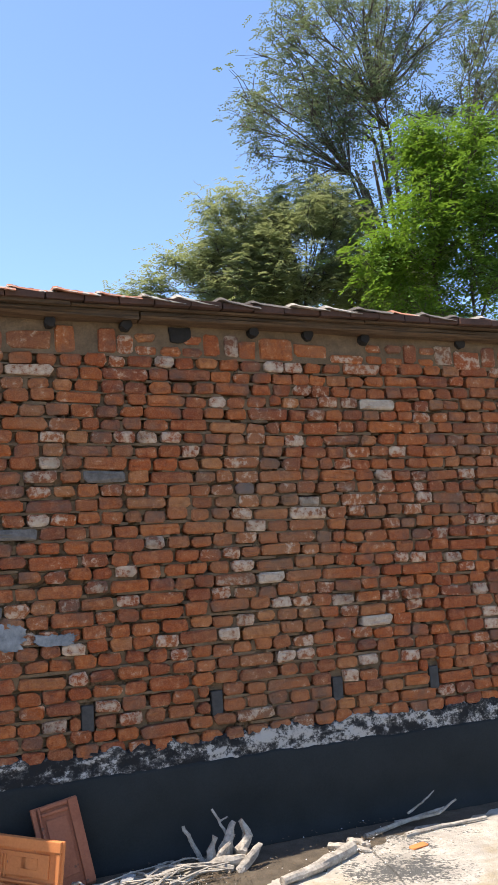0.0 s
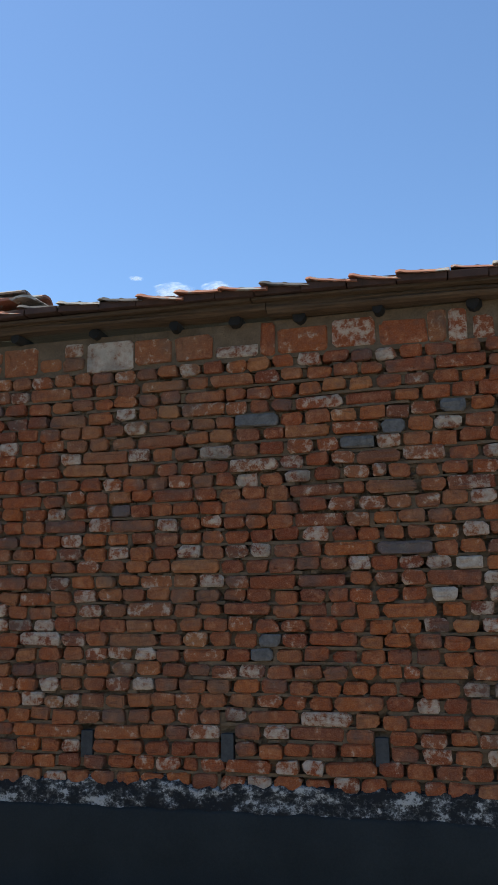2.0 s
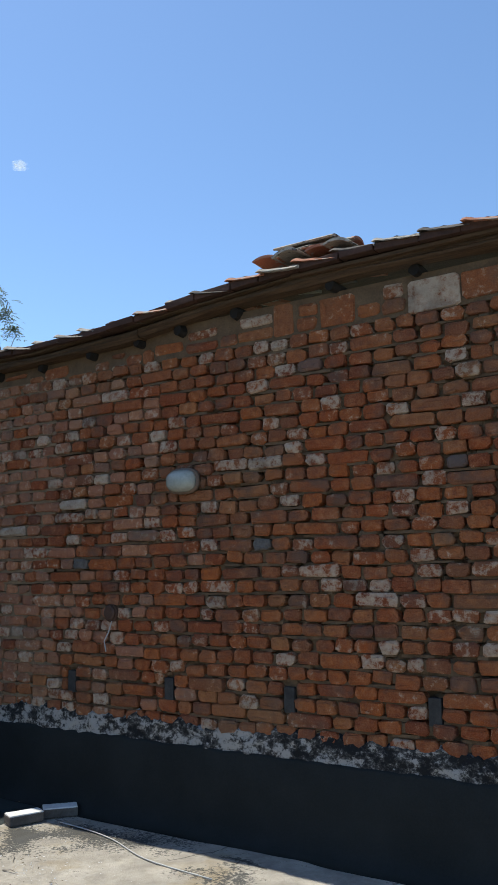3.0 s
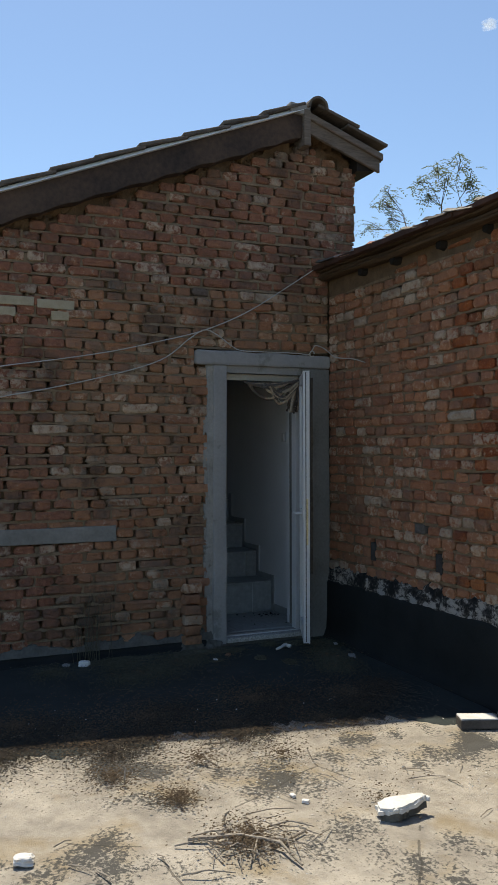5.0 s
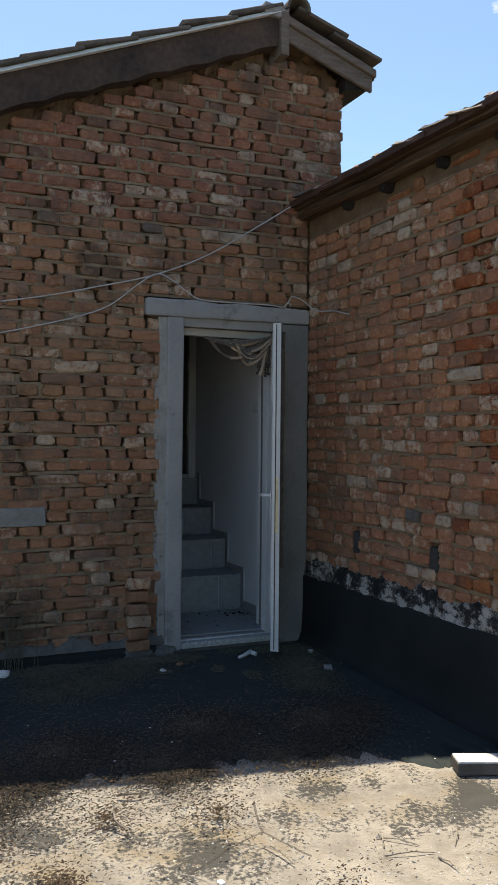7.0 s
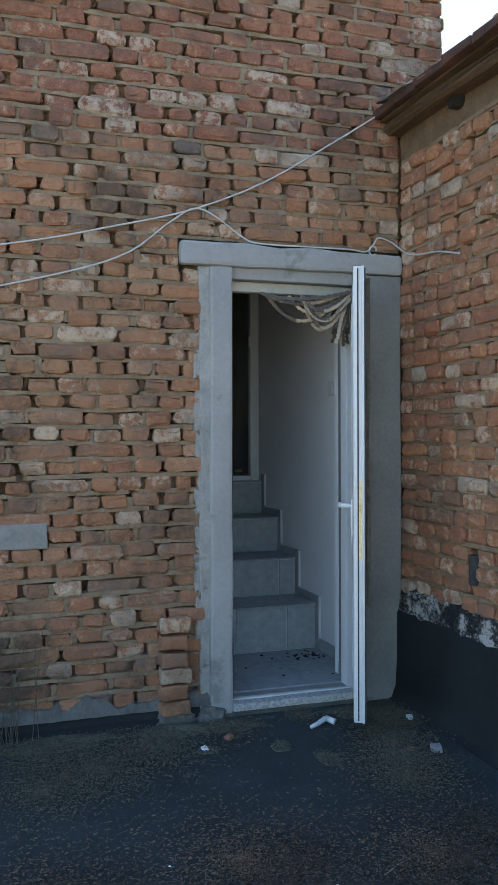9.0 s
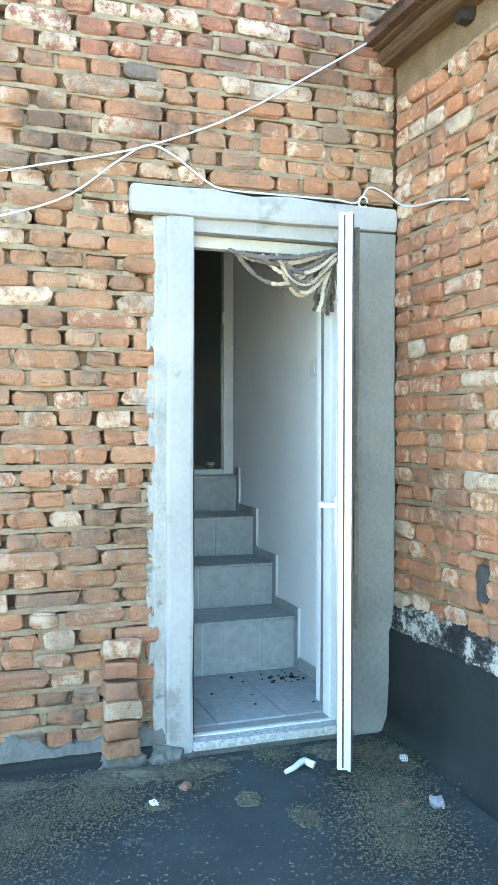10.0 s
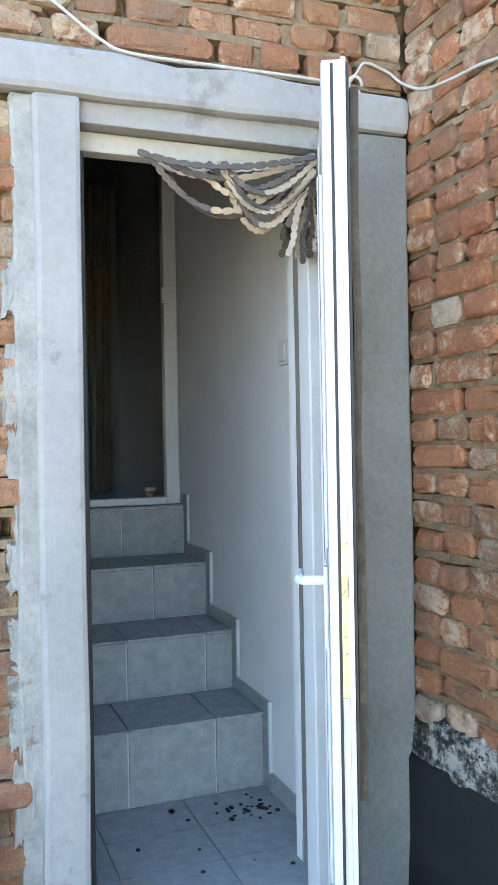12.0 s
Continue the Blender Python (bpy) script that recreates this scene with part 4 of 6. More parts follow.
part("lock_plate", box(L + 0.001, L + 0.006, -0.004, 0.011, 0.83, 1.17, 0.001), surface("rusty_yellow_zinc", (0.42, 0.33, 0.17), (0.62, 0.54, 0.36), 40, 120, 0.5, 0.2, 0.001, metal=0.5, spots=(0.20, 0.10, 0.05), spot_scale=60), leaf, "rust-stained yellowed lock plate")
part("latch", box(L + 0.006, L + 0.014, -0.002, 0.009, 1.035, 1.065, 0.002), bpy.data.materials["rusty_yellow_zinc"], leaf)
for side in (-1, 1):
    y0 = -0.030 if side < 0 else 0.022
    plate = part("handle_plate", box(L - 0.055, L - 0.027, min(y0, y0 + side * 0.009), max(y0, y0 + side * 0.009), 0.92, 1.09, 0.004), MAT_PVC, leaf, "white handle plate")
    if side > 0:
        part("lock_boss", tube([(L - 0.041, y0 + 0.008, 0.95), (L - 0.041, y0 + 0.022, 0.95)], 0.013, 10), MAT_PVC, plate)
        continue
    bm = tube([(L - 0.041, y0 + side * 0.008, 1.06), (L - 0.041, y0 + side * 0.05, 1.06), (L - 0.055, y0 + side * 0.058, 1.06), (L - 0.16, y0 + side * 0.058, 1.058)], [0.010, 0.010, 0.011, 0.009], 8)
    part("handle", bm, MAT_PVC, plate, "white lever handle")
for z in (0.35, 1.1, 1.85):
    part("hinge", tube([(-0.006, 0.028, z - 0.045), (-0.006, 0.028, z + 0.045)], 0.010, 8), MAT_PVC, leaf)
part("torn_foam", displace(box(0.30, L - 0.012, 0.0275, 0.045, 0.62, 2.06), 0.008, 16, 3, cuts=5), surface("dirty_foam", (0.03, 0.025, 0.02), (0.10, 0.085, 0.065), 30, 90, 0.95, 0.5, 0.004), leaf, "dark dirty foam seal on the edge")

# ---------------------------------------------------------------- fly curtain of plastic links
MAT_BEIGE = surface("beige_plastic", (0.28, 0.215, 0.155), (0.39, 0.31, 0.225), 30, 90, 0.5, 0.1, 0.001)
MAT_BROWN = surface("dark_brown_plastic", (0.06, 0.047, 0.038), (0.115, 0.09, 0.072), 30, 90, 0.45, 0.1, 0.001)
curtain = empty("fly_curtain", G @ Matrix.Translation((0, 0, 2.07)), "gathered fly curtain of beige and brown links", "door curtain")


def strand(points, material, w=0.0085):
    """A chain of flat links, pinched between one link and the next, along points (u, d, z)."""
    bm = bmesh.new()
    pts = [Vector(p) for p in points]
    line = []
    for a, b in zip(pts, pts[1:]):
        n = max(1, round((b - a).length / 0.026))
        for k in range(n):
            line += [(a.lerp(b, (k + s) / n), f) for s, f in ((0.0, 0.55), (0.22, 1.0), (0.72, 1.0), (0.95, 0.55))]
    rings = []
    tilt = random.uniform(-0.5, 0.5)
    for i, (p, f) in enumerate(line):
        along = (line[min(i + 1, len(line) - 1)][0] - line[max(i - 1, 0)][0]).normalized()
        side = along.cross(Vector((0, -1, 0.25))).normalized()
        out = along.cross(side)
        t2 = tilt + 0.25 * math.sin(i * 0.21)
        s2 = side * math.cos(t2) + out * math.sin(t2)
        o2 = out * math.cos(t2) - side * math.sin(t2)
        rings.append([bm.verts.new(p + s2 * w * f - o2 * 0.002), bm.verts.new(p + s2 * w * f + o2 * 0.002), bm.verts.new(p - s2 * w * f + o2 * 0.002), bm.verts.new(p - s2 * w * f - o2 * 0.002)])
    for a, b in zip(rings, rings[1:]):
        for k in range(4):
            bm.faces.new((a[k], a[(k + 1) % 4], b[(k + 1) % 4], b[k]))
    bm.faces.new(rings[0])
    bm.faces.new(rings[-1])
    bmesh.ops.recalc_face_normals(bm, faces=bm.faces[:])
    return part("strand", bm, material, curtain)


rs = random.Random(4)
for k in range(13):
    f = k / 12
    u0 = -0.78 + 0.24 * rs.random()
    u1, z1 = -0.31 + rs.uniform(-0.01, 0.012), 0.03 - 0.05 * rs.random()
    sag = 0.02 + 0.15 * f
    d0 = 0.02 - 0.06 * rs.random()
    pts = []
    for i in range(15):
        s = i / 14
        z = -0.01 + (z1 + 0.01) * s - sag * 4 * s * (1 - s) * (0.75 + 0.5 * (1 - s))
        pts.append((u0 + (u1 - u0) * s, d0 - 0.03 * s, z))
    split = rs.randint(4, 9)
    if k % 3 == 1:
        strand(pts, MAT_BROWN)
    else:
        strand(pts[:split + 1], MAT_BROWN if k % 2 else MAT_BEIGE)
        strand(pts[split:], MAT_BEIGE)
for k in range(22):
    u1 = -0.305 + rs.uniform(-0.01, 0.015)
    ln = rs.uniform(0.12, 0.28)
    lean = rs.uniform(-0.13, 0.02) * (1.2 - ln * 2)
    d0 = rs.uniform(-0.055, 0.01)
    pts = [(u1, d0, 0.02 - 0.02 * rs.random())]
    for i in range(1, 7):
        s = i / 6
        pts.append((u1 + lean * s + 0.006 * math.sin(i * 2 + k), d0 + rs.uniform(-0.006, 0.006), 0.02 - ln * s))
    strand(pts, MAT_BEIGE if k % 4 == 0 else MAT_BROWN)

# ---------------------------------------------------------------- stairwell
RISERS = [(0.78, 0.098, 0.366), (1.10, 0.366, 0.598), (1.42, 0.598, 0.825), (1.745, 0.825, 1.05)]
WALL_R, WALL_L = -0.14, -1.25
g_part("landing", box(WALL_L, WALL_R, 0.02, 0.80, -0.10, 0.088), MAT_GROUT, "tiled landing inside the door", "floor")
for i, (d, z0, z1) in enumerate(RISERS):
    d1 = RISERS[i + 1][0] if i < 3 else 1.83
    step = g_part("stair_step", box(WALL_L, WALL_R, d + 0.008, d1 + 0.008, z0 - 0.2, z1 - 0.010), MAT_GROUT, "grey tiled indoor stair step", "step")
    u = WALL_R - 0.004 - (0.185, 0.115, 0.24, 0.30)[i]
    edges = [WALL_R - 0.004]
    while u > WALL_L:
        edges.append(u)
        u -= 0.315
    edges.append(WALL_L)
    for a, b in zip(edges, edges[1:]):
        part("riser_tile", box(b + 0.003, a - 0.003, d, d + 0.009, z0 + 0.001, z1 - 0.014, 0.0015), MAT_GREYTILE, step)
        part("tread_tile", box(b + 0.002, a - 0.002, d - 0.012, d1 - 0.002, z1 - 0.010, z1, 0.002), MAT_GREYTILE, step)
landing = bpy.data.objects["landing"]
for du in range(4):
    for dd in range(3):
        a, b = WALL_R - 0.004 - du * 0.315, max(WALL_R - 0.004 - (du + 1) * 0.315, WALL_L)
        c0, c1 = 0.10 + dd * 0.2275, 0.10 + (dd + 1) * 0.2275
        part("floor_tile", box(b + 0.002, a - 0.002, c0 + 0.002, min(c1, 0.779) - 0.002, 0.088, 0.098, 0.0015), MAT_GREYTILE, landing)
wall_stair = g_part("wall_stair", box(WALL_R, WALL_R + 0.1, 0.225, 3.6, -0.1, 3.3), MAT_PLASTER, "white painted stairwell wall", "wall")
g_part("wall_stair", box(WALL_L - 0.1, WALL_L, 0.265, 3.6, -0.1, 3.3), MAT_PLASTER, "white painted stairwell wall", "wall")
g_part("door_reveal", box(DOOR_R + 0.0, WALL_R + 0.0, 0.221, 0.262, 0.0, 2.25), MAT_PLASTER, "white painted door reveal", "wall")
g_part("ceiling_stair", box(WALL_L - 0.1, WALL_R + 0.1, 0.262, 3.6, 3.3, 3.38), MAT_PLASTER, "white stairwell ceiling", "ceiling")
g_part("wall_inner", box(WALL_L, WALL_R, 0.262, 0.275, 2.24, 3.3), MAT_PLASTER, "white painted wall above the door", "wall")
# stepped tile skirting on the right wall
for i, (d, z0, z1) in enumerate(RISERS):
    d1 = RISERS[i + 1][0] if i < 3 else 1.80
    sk = part("skirting_riser", box(WALL_R - 0.010, WALL_R, d - 0.055, d + 0.01, z0 + 0.002, z1 + 0.049, 0.0015), MAT_GREYTILE, wall_stair, "grey tile skirting")
    part("skirting_trim", box(WALL_R - 0.012, WALL_R, d - 0.066, d - 0.056, z0 + 0.06, z1 + 0.047), MAT_PVC, wall_stair, "white edge trim")
    part("skirting_tread", box(WALL_R - 0.010, WALL_R, d + 0.011, d1 - 0.057, z1 + 0.001, z1 + 0.049, 0.0015), MAT_GREYTILE, wall_stair, "grey tile skirting")
part("skirting_landing", box(WALL_R - 0.010, WALL_R, 0.265, 0.724, 0.099, 0.165, 0.0015), MAT_GREYTILE, wall_stair, "grey tile skirting")
part("skirting_landing", box(DOOR_R - 0.001, WALL_R - 0.011, 0.215, 0.221, 0.099, 0.165, 0.0015), MAT_GREYTILE, wall_stair, "grey tile skirting")
switch = empty("light_switch", G @ Matrix.Translation((WALL_R, 0.53, 1.64)), "white plastic light switch on the wall", "light switch")
part("switch_plate", box(-0.012, 0.0, -0.042, 0.042, -0.042, 0.042, 0.004), MAT_PVC, switch)
part("rocker", box(-0.020, -0.012, -0.025, 0.025, -0.028, 0.028, 0.003), MAT_PVC, switch)

# glazed inner door at the top of the steps
inner = empty("door_2", G, "white framed glazed inner door above the steps", "door", kind="structure")
part("frame_stile", box(WALL_R - 0.075, WALL_R - 0.012, 1.79, 1.85, 1.052, 3.05, 0.004), MAT_PVC, inner)
part("frame_stile", box(WALL_L + 0.02, WALL_L + 0.08, 1.79, 1.85, 1.052, 3.05, 0.004), MAT_PVC, inner)
part("frame_rail", box(WALL_L + 0.081, WALL_R - 0.076, 1.79, 1.85, 1.052, 1.085, 0.004), MAT_PVC, inner)
part("frame_rail", box(WALL_L + 0.081, WALL_R - 0.076, 1.79, 1.85, 3.0, 3.05, 0.004), MAT_PVC, inner)
part("hinge", tube([(WALL_R - 0.082, 1.785, 2.0), (WALL_R - 0.082, 1.785, 2.07)], 0.009, 8), MAT_PVC, inner)
pane = part("pane", box(WALL_L + 0.081, WALL_R - 0.076, 1.815, 1.82, 1.086, 2.999), MAT_GLASS, inner, "glass pane before a dark room")
g_part("wall_above", box(WALL_L, WALL_R, 1.79, 1.85, 3.052, 3.3), MAT_PLASTER, "white wall above the inner door", "wall")
g_part("inner_floor", box(WALL_L, WALL_R, 1.84, 3.6, 0.9, 1.066), MAT_GREYTILE, "dark floor of the room above", "floor")
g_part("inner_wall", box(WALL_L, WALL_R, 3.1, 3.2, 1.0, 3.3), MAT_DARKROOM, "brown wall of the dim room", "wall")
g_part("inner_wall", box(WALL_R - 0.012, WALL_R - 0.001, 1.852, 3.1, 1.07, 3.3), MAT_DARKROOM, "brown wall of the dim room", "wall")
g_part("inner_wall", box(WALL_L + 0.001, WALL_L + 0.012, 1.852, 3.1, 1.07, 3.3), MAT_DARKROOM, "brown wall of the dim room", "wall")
bm = bmesh.new()
cols = []
for i in range(61):
    u = -0.62 + 0.30 * i / 60
    d = 2.55 + 0.03 * math.sin(i * 0.75) + 0.012 * math.sin(i * 1.9)
    cols.append((bm.verts.new((u, d, 1.075)), bm.verts.new((u + 0.01, d, 1.9)), bm.verts.new((u + 0.02, d * 0.998, 2.75))))
for a, b in zip(cols, cols[1:]):
    bm.faces.new((a[0], b[0], b[1], a[1]))
    bm.faces.new((a[1], b[1], b[2], a[2]))
bmesh.ops.solidify(bm, geom=bm.faces[:], thickness=0.004)
drape = part("curtain", bm, surface("ochre_curtain_cloth", (0.20, 0.15, 0.07), (0.34, 0.26, 0.13), 8, 90, 0.9, 0.2, 0.002), smooth=True)
drape.matrix_world = G
tagged(drape, "hanging ochre cloth curtain in the dim room", "curtain")
jar = empty("jar", Matrix.Translation((-1.93, -0.262, 1.066)), "small glass jar with a pale lid on the floor", "jar")
part("body", tube([(0, 0, 0), (0, 0, 0.004), (0, 0, 0.03), (0, 0, 0.042)], [0.026, 0.030, 0.030, 0.024], 14), surface("amber_glass", (0.25, 0.17, 0.09), (0.33, 0.24, 0.14), 20, 60, 0.2, 0.05, 0.001, spec=0.6), jar)
part("lid", tube([(0, 0, 0.042), (0, 0, 0.058)], 0.028, 14), MAT_PVC, jar, "pale metal lid")

# ---------------------------------------------------------------- cables
def cable(name, pts, r, label, sub=6):
    """A smooth cable through points (world)."""
    P = [Vector(p) for p in pts]
    out = []
    for i in range(len(P) - 1):
        p0, p1, p2, p3 = P[max(i - 1, 0)], P[i], P[i + 1], P[min(i + 2, len(P) - 1)]
        for k in range(sub):
            t = k / sub
            out.append(0.5 * ((2 * p1) + (p2 - p0) * t + (2 * p0 - 5 * p1 + 4 * p2 - p3) * t * t + (3 * p1 - p0 - 3 * p2 + p3) * t ** 3))
    out.append(P[-1])
    return tagged(part(name, tube(out, r, 6), MAT_CORD, smooth=True), label, "cable")


cable("cable", [(0.012, -6.5, 2.05), (0.012, -3.6, 1.97), (0.014, -2.55, 2.12), (0.015, -1.89, 2.235), (0.018, -1.5, 2.33), (0.02, -1.11, 2.44), (0.016, -0.75, 2.60), (0.016, -0.40, 2.82), (0.014, -0.10, 3.02), (0.03, -0.04, 3.07)], 0.0043, "pale cable slung across the brick gable up to the eave")
cable("cable", [(0.012, -6.5, 1.80), (0.012, -3.6, 1.74), (0.014, -2.55, 1.91), (0.015, -1.89, 2.06), (0.016, -1.45, 2.20), (0.016, -1.22, 2.37), (0.022, -1.10, 2.445), (0.022, -1.0, 2.42), (0.020, -0.86, 2.33), (0.030, -0.78, 2.301), (0.034, -0.55, 2.30), (0.036, -0.30, 2.302), (0.034, -0.21, 2.296), (0.028, -0.165, 2.335), (0.020, -0.13, 2.375), (0.018, -0.06, 2.36), (0.03, -0.02, 2.33), (0.12, -0.014, 2.28), (0.24, -0.014, 2.255), (0.40, -0.014, 2.235), (0.58, -0.012, 2.19)], 0.0043, "pale cable along the lintel and round the corner")
bm = tube([(0.03 + 0.004 * math.sin(a), -0.168 + 0.020 * math.cos(a), 2.305 + 0.022 * math.sin(a)) for a in np.linspace(0, 5.6, 18)], 0.005, 6)
tagged(part("cable_loop", bm, MAT_CORD, smooth=True), "small coiled cable end by the lintel", "cable")

# ---------------------------------------------------------------- bulkhead lamp on the long wall
LAMP = (3.22, 1.99)
lamp = empty("wall_lamp", Matrix.Translation((LAMP[0], -0.004, LAMP[1])), "oval white glass bulkhead lamp on the bricks", "wall lamp")
def oval(a, b, d0, d1, dome=0.0):
    bm = bmesh.new()
    rings = []
    levels = [(1.0, d0), (1.0, d1)] if not dome else [(1.0, d0), (0.97, d1), (0.85, d1 - dome * 0.55), (0.6, d1 - dome * 0.88), (0.3, d1 - dome)]
    for s, d in levels:
        rings.append([bm.verts.new((a * s * math.copysign(abs(math.cos(t)) ** 0.7, math.cos(t)), d, b * s * math.copysign(abs(math.sin(t)) ** 0.8, math.sin(t)))) for t in np.linspace(0, 2 * math.pi, 28, endpoint=False)])
    for p, q in zip(rings, rings[1:]):
        for k in range(28):
            bm.faces.new((p[k], p[(k + 1) % 28], q[(k + 1) % 28], q[k]))
    bm.faces.new(rings[0])
    bm.faces.new(list(reversed(rings[-1])))
    bmesh.ops.recalc_face_normals(bm, faces=bm.faces[:])
    return bm
part("base", oval(0.115, 0.078, 0.0, -0.032), surface("brown_lamp_base", (0.12, 0.08, 0.06), (0.20, 0.14, 0.10), 20, 80, 0.6), lamp, "brown lamp base", True)
part("globe", oval(0.105, 0.068, -0.032, -0.045, 0.055), surface("frosted_glass", (0.22, 0.24, 0.21), (0.40, 0.41, 0.37), 9, 60, 0.25, 0.05, 0.002, spec=0.6), lamp, "frosted glass globe", True)

junction = empty("junction_box", Matrix.Translation((2.63, 0.0, 1.205)), "round brown bakelite junction box on the bricks", "junction box")
part("base", tube([(0, 0.012, 0), (0, -0.012, 0)], 0.055, 20), surface("brown_bakelite", (0.05, 0.028, 0.02), (0.09, 0.05, 0.035), 30, 90, 0.5, 0.1, 0.001), junction)
part("cap", tube([(0, -0.012, 0), (0, -0.026, 0), (0, -0.032, 0)], [0.046, 0.044, 0.036], 20), bpy.data.materials["brown_bakelite"], junction)
part("wire_tail", tube([(0.01, -0.01, -0.05), (0.0, -0.03, -0.12), (-0.015, -0.05, -0.17), (0.01, -0.06, -0.23)], 0.004, 6), MAT_CORD, junction, "loose pale wire end")
# crumbs of earth on the landing
flake_rng = random.Random(2)
bm = bmesh.new()
for k in range(42):
    u, d = -0.27 + flake_rng.gauss(0, 0.06), 0.62 + flake_rng.gauss(0, 0.05)
    if k > 30:
        u, d = flake_rng.uniform(-0.85, -0.2), flake_rng.uniform(0.15, 0.7)
    s = flake_rng.uniform(0.003, 0.011)
    bmesh.ops.create_icosphere(bm, subdivisions=1, radius=s, matrix=Matrix.Translation((min(u, -0.16), d, 0.099 + s * 0.3)) @ Matrix.Diagonal((1, flake_rng.uniform(0.5, 1.5), 0.5, 1)))
crumbs = part("soil_crumbs", bm, MAT_WOOD_DARK)
crumbs.matrix_world = G
tagged(crumbs, "dark crumbs of earth on the landing tiles", "crumbs", kind="stuff")

for u0, u1, h, s in ((-1.33, -1.08, 0.10, 1.0), (-1.12, -0.93, 0.07, 4.0)):
    bm = bmesh.new()
    bmesh.ops.create_icosphere(bm, subdivisions=4, radius=1.0)
    for v in bm.verts:
        v.co = Vector(((u0 + u1) / 2 + v.co.x * (u1 - u0) / 2, v.co.y * 0.06, v.co.z * h))
    displace(bm, 0.03, 9, s)
    displace(bm, 0.018, 30, s)
    g_part("cement_lump", bm, MAT_CEMENT_DARK, "dirty cement lump at the foot of the jamb", "cement", smooth=False)

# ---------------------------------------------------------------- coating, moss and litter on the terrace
# bitumen screed, drawn out to the gable's shadow edge to paint its shade
MAT_MEMBRANE = surface("bitumen_shade_screed", (0.016, 0.023, 0.0235), (0.036, 0.047, 0.047), 3.5, 80, 0.8, 0.3, 0.004, spots=(0.07, 0.072, 0.068), spot_scale=5, spot_at=0.62)
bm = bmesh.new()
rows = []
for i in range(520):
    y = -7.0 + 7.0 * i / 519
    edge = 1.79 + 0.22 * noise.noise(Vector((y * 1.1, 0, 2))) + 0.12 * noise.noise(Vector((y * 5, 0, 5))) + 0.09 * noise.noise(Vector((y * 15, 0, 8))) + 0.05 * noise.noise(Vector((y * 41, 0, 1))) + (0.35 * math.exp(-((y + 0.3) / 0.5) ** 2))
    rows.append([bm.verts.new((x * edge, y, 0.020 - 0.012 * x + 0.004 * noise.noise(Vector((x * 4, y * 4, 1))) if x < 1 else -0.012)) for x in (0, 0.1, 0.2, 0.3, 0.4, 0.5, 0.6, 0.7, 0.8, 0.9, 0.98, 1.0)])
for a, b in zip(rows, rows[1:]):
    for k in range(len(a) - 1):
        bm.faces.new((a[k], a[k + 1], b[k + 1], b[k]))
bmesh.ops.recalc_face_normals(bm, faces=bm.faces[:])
tagged(part("floor_coating", bm, MAT_MEMBRANE, smooth=True), "grey bitumen screed before the door, darkened out to the gable's shadow", "floor coating", kind="structure")


def flakes(name, spots, count, size, material, label, category, flat=0.5, seed=1, lift=0.0):
    """Many small bent flakes strewn in soft patches (x, y, radius, share)."""
    r = random.Random(seed)
    verts, faces = [], []
    total = sum(s[3] for s in spots)
    for x, y, rad, share in spots:
        for _ in range(int(count * share / total)):
            a, d = r.uniform(0, 2 * math.pi), rad * abs(r.gauss(0, 0.5))
            px, py = x + d * math.cos(a) * 1.2, y + d * math.sin(a)
            if px < 0.03 or py > -0.05:
                continue
            s = size * r.uniform(0.4, 1.5)
            t = r.uniform(0, math.pi)
            ux, uy = math.cos(t) * s, math.sin(t) * s
            w = r.uniform(0.2, 0.6)
            vx, vy = -uy * w, ux * w
            z = 0.022 + lift + r.random() * 0.012
            h = s * flat * r.uniform(-0.2, 0.8)
            n = len(verts)
            verts += [(px - ux, py - uy, z), (px + vx, py + vy, z + h * 0.5), (px + ux, py + uy, z + h), (px - vx, py - vy, z + h * 0.3), (px, py, z + h + s * 0.25)]
            faces += [(n, n + 3, n + 4), (n + 3, n + 2, n + 4), (n + 2, n + 1, n + 4), (n + 1, n, n + 4)]
    return tagged(from_arrays(name, verts, faces, material), label, category, kind="stuff")


MATS = [(0.13, -1.22, 0.12, 0.20, 0.026), (0.12, -1.75, 0.10, 0.30, 0.020), (0.14, -0.95, 0.09, 0.18, 0.020), (0.26, -0.18, 0.16, 0.12, 0.018), (0.14, -0.36, 0.10, 0.14, 0.018), (0.46, -0.83, 0.055, 0.05, 0.022), (0.66, -0.69, 0.08, 0.05, 0.016), (0.40, -1.14, 0.05, 0.06, 0.02)]
MAT_MOSS = surface("dry_moss", (0.026, 0.028, 0.018), (0.13, 0.125, 0.088), 46, 120, 0.95, 0.6, 0.006)
flakes("moss", [(0.30, -1.35, 0.30, 3), (0.48, -1.62, 0.28, 3), (0.22, -1.85, 0.3, 2.2), (0.62, -1.85, 0.3, 2), (0.18, -0.98, 0.16, 1.2), (0.26, -0.20, 0.20, 2.2), (0.50, -0.32, 0.20, 2.4), (0.74, -0.40, 0.22, 2.6), (0.95, -0.48, 0.25, 2.0), (0.12, -0.6, 0.12, 0.9), (0.25, -2.3, 0.3, 1.5), (0.46, -0.83, 0.04, 0.3), (0.66, -0.69, 0.06, 0.4)], 60000, 0.0046, MAT_MOSS, "dry olive moss on the coated floor", "moss", 0.9, 3)
flakes("dry_debris", [(0.32, -1.40, 0.34, 3), (0.52, -1.75, 0.34, 3), (0.18, -0.98, 0.2, 1.2), (0.28, -0.22, 0.22, 2), (0.62, -0.36, 0.28, 3), (0.92, -0.46, 0.26, 2)], 2200, 0.0065, MAT_LITTER, "pale dry leaf and bark crumbs in the moss", "debris", 0.9, 33)
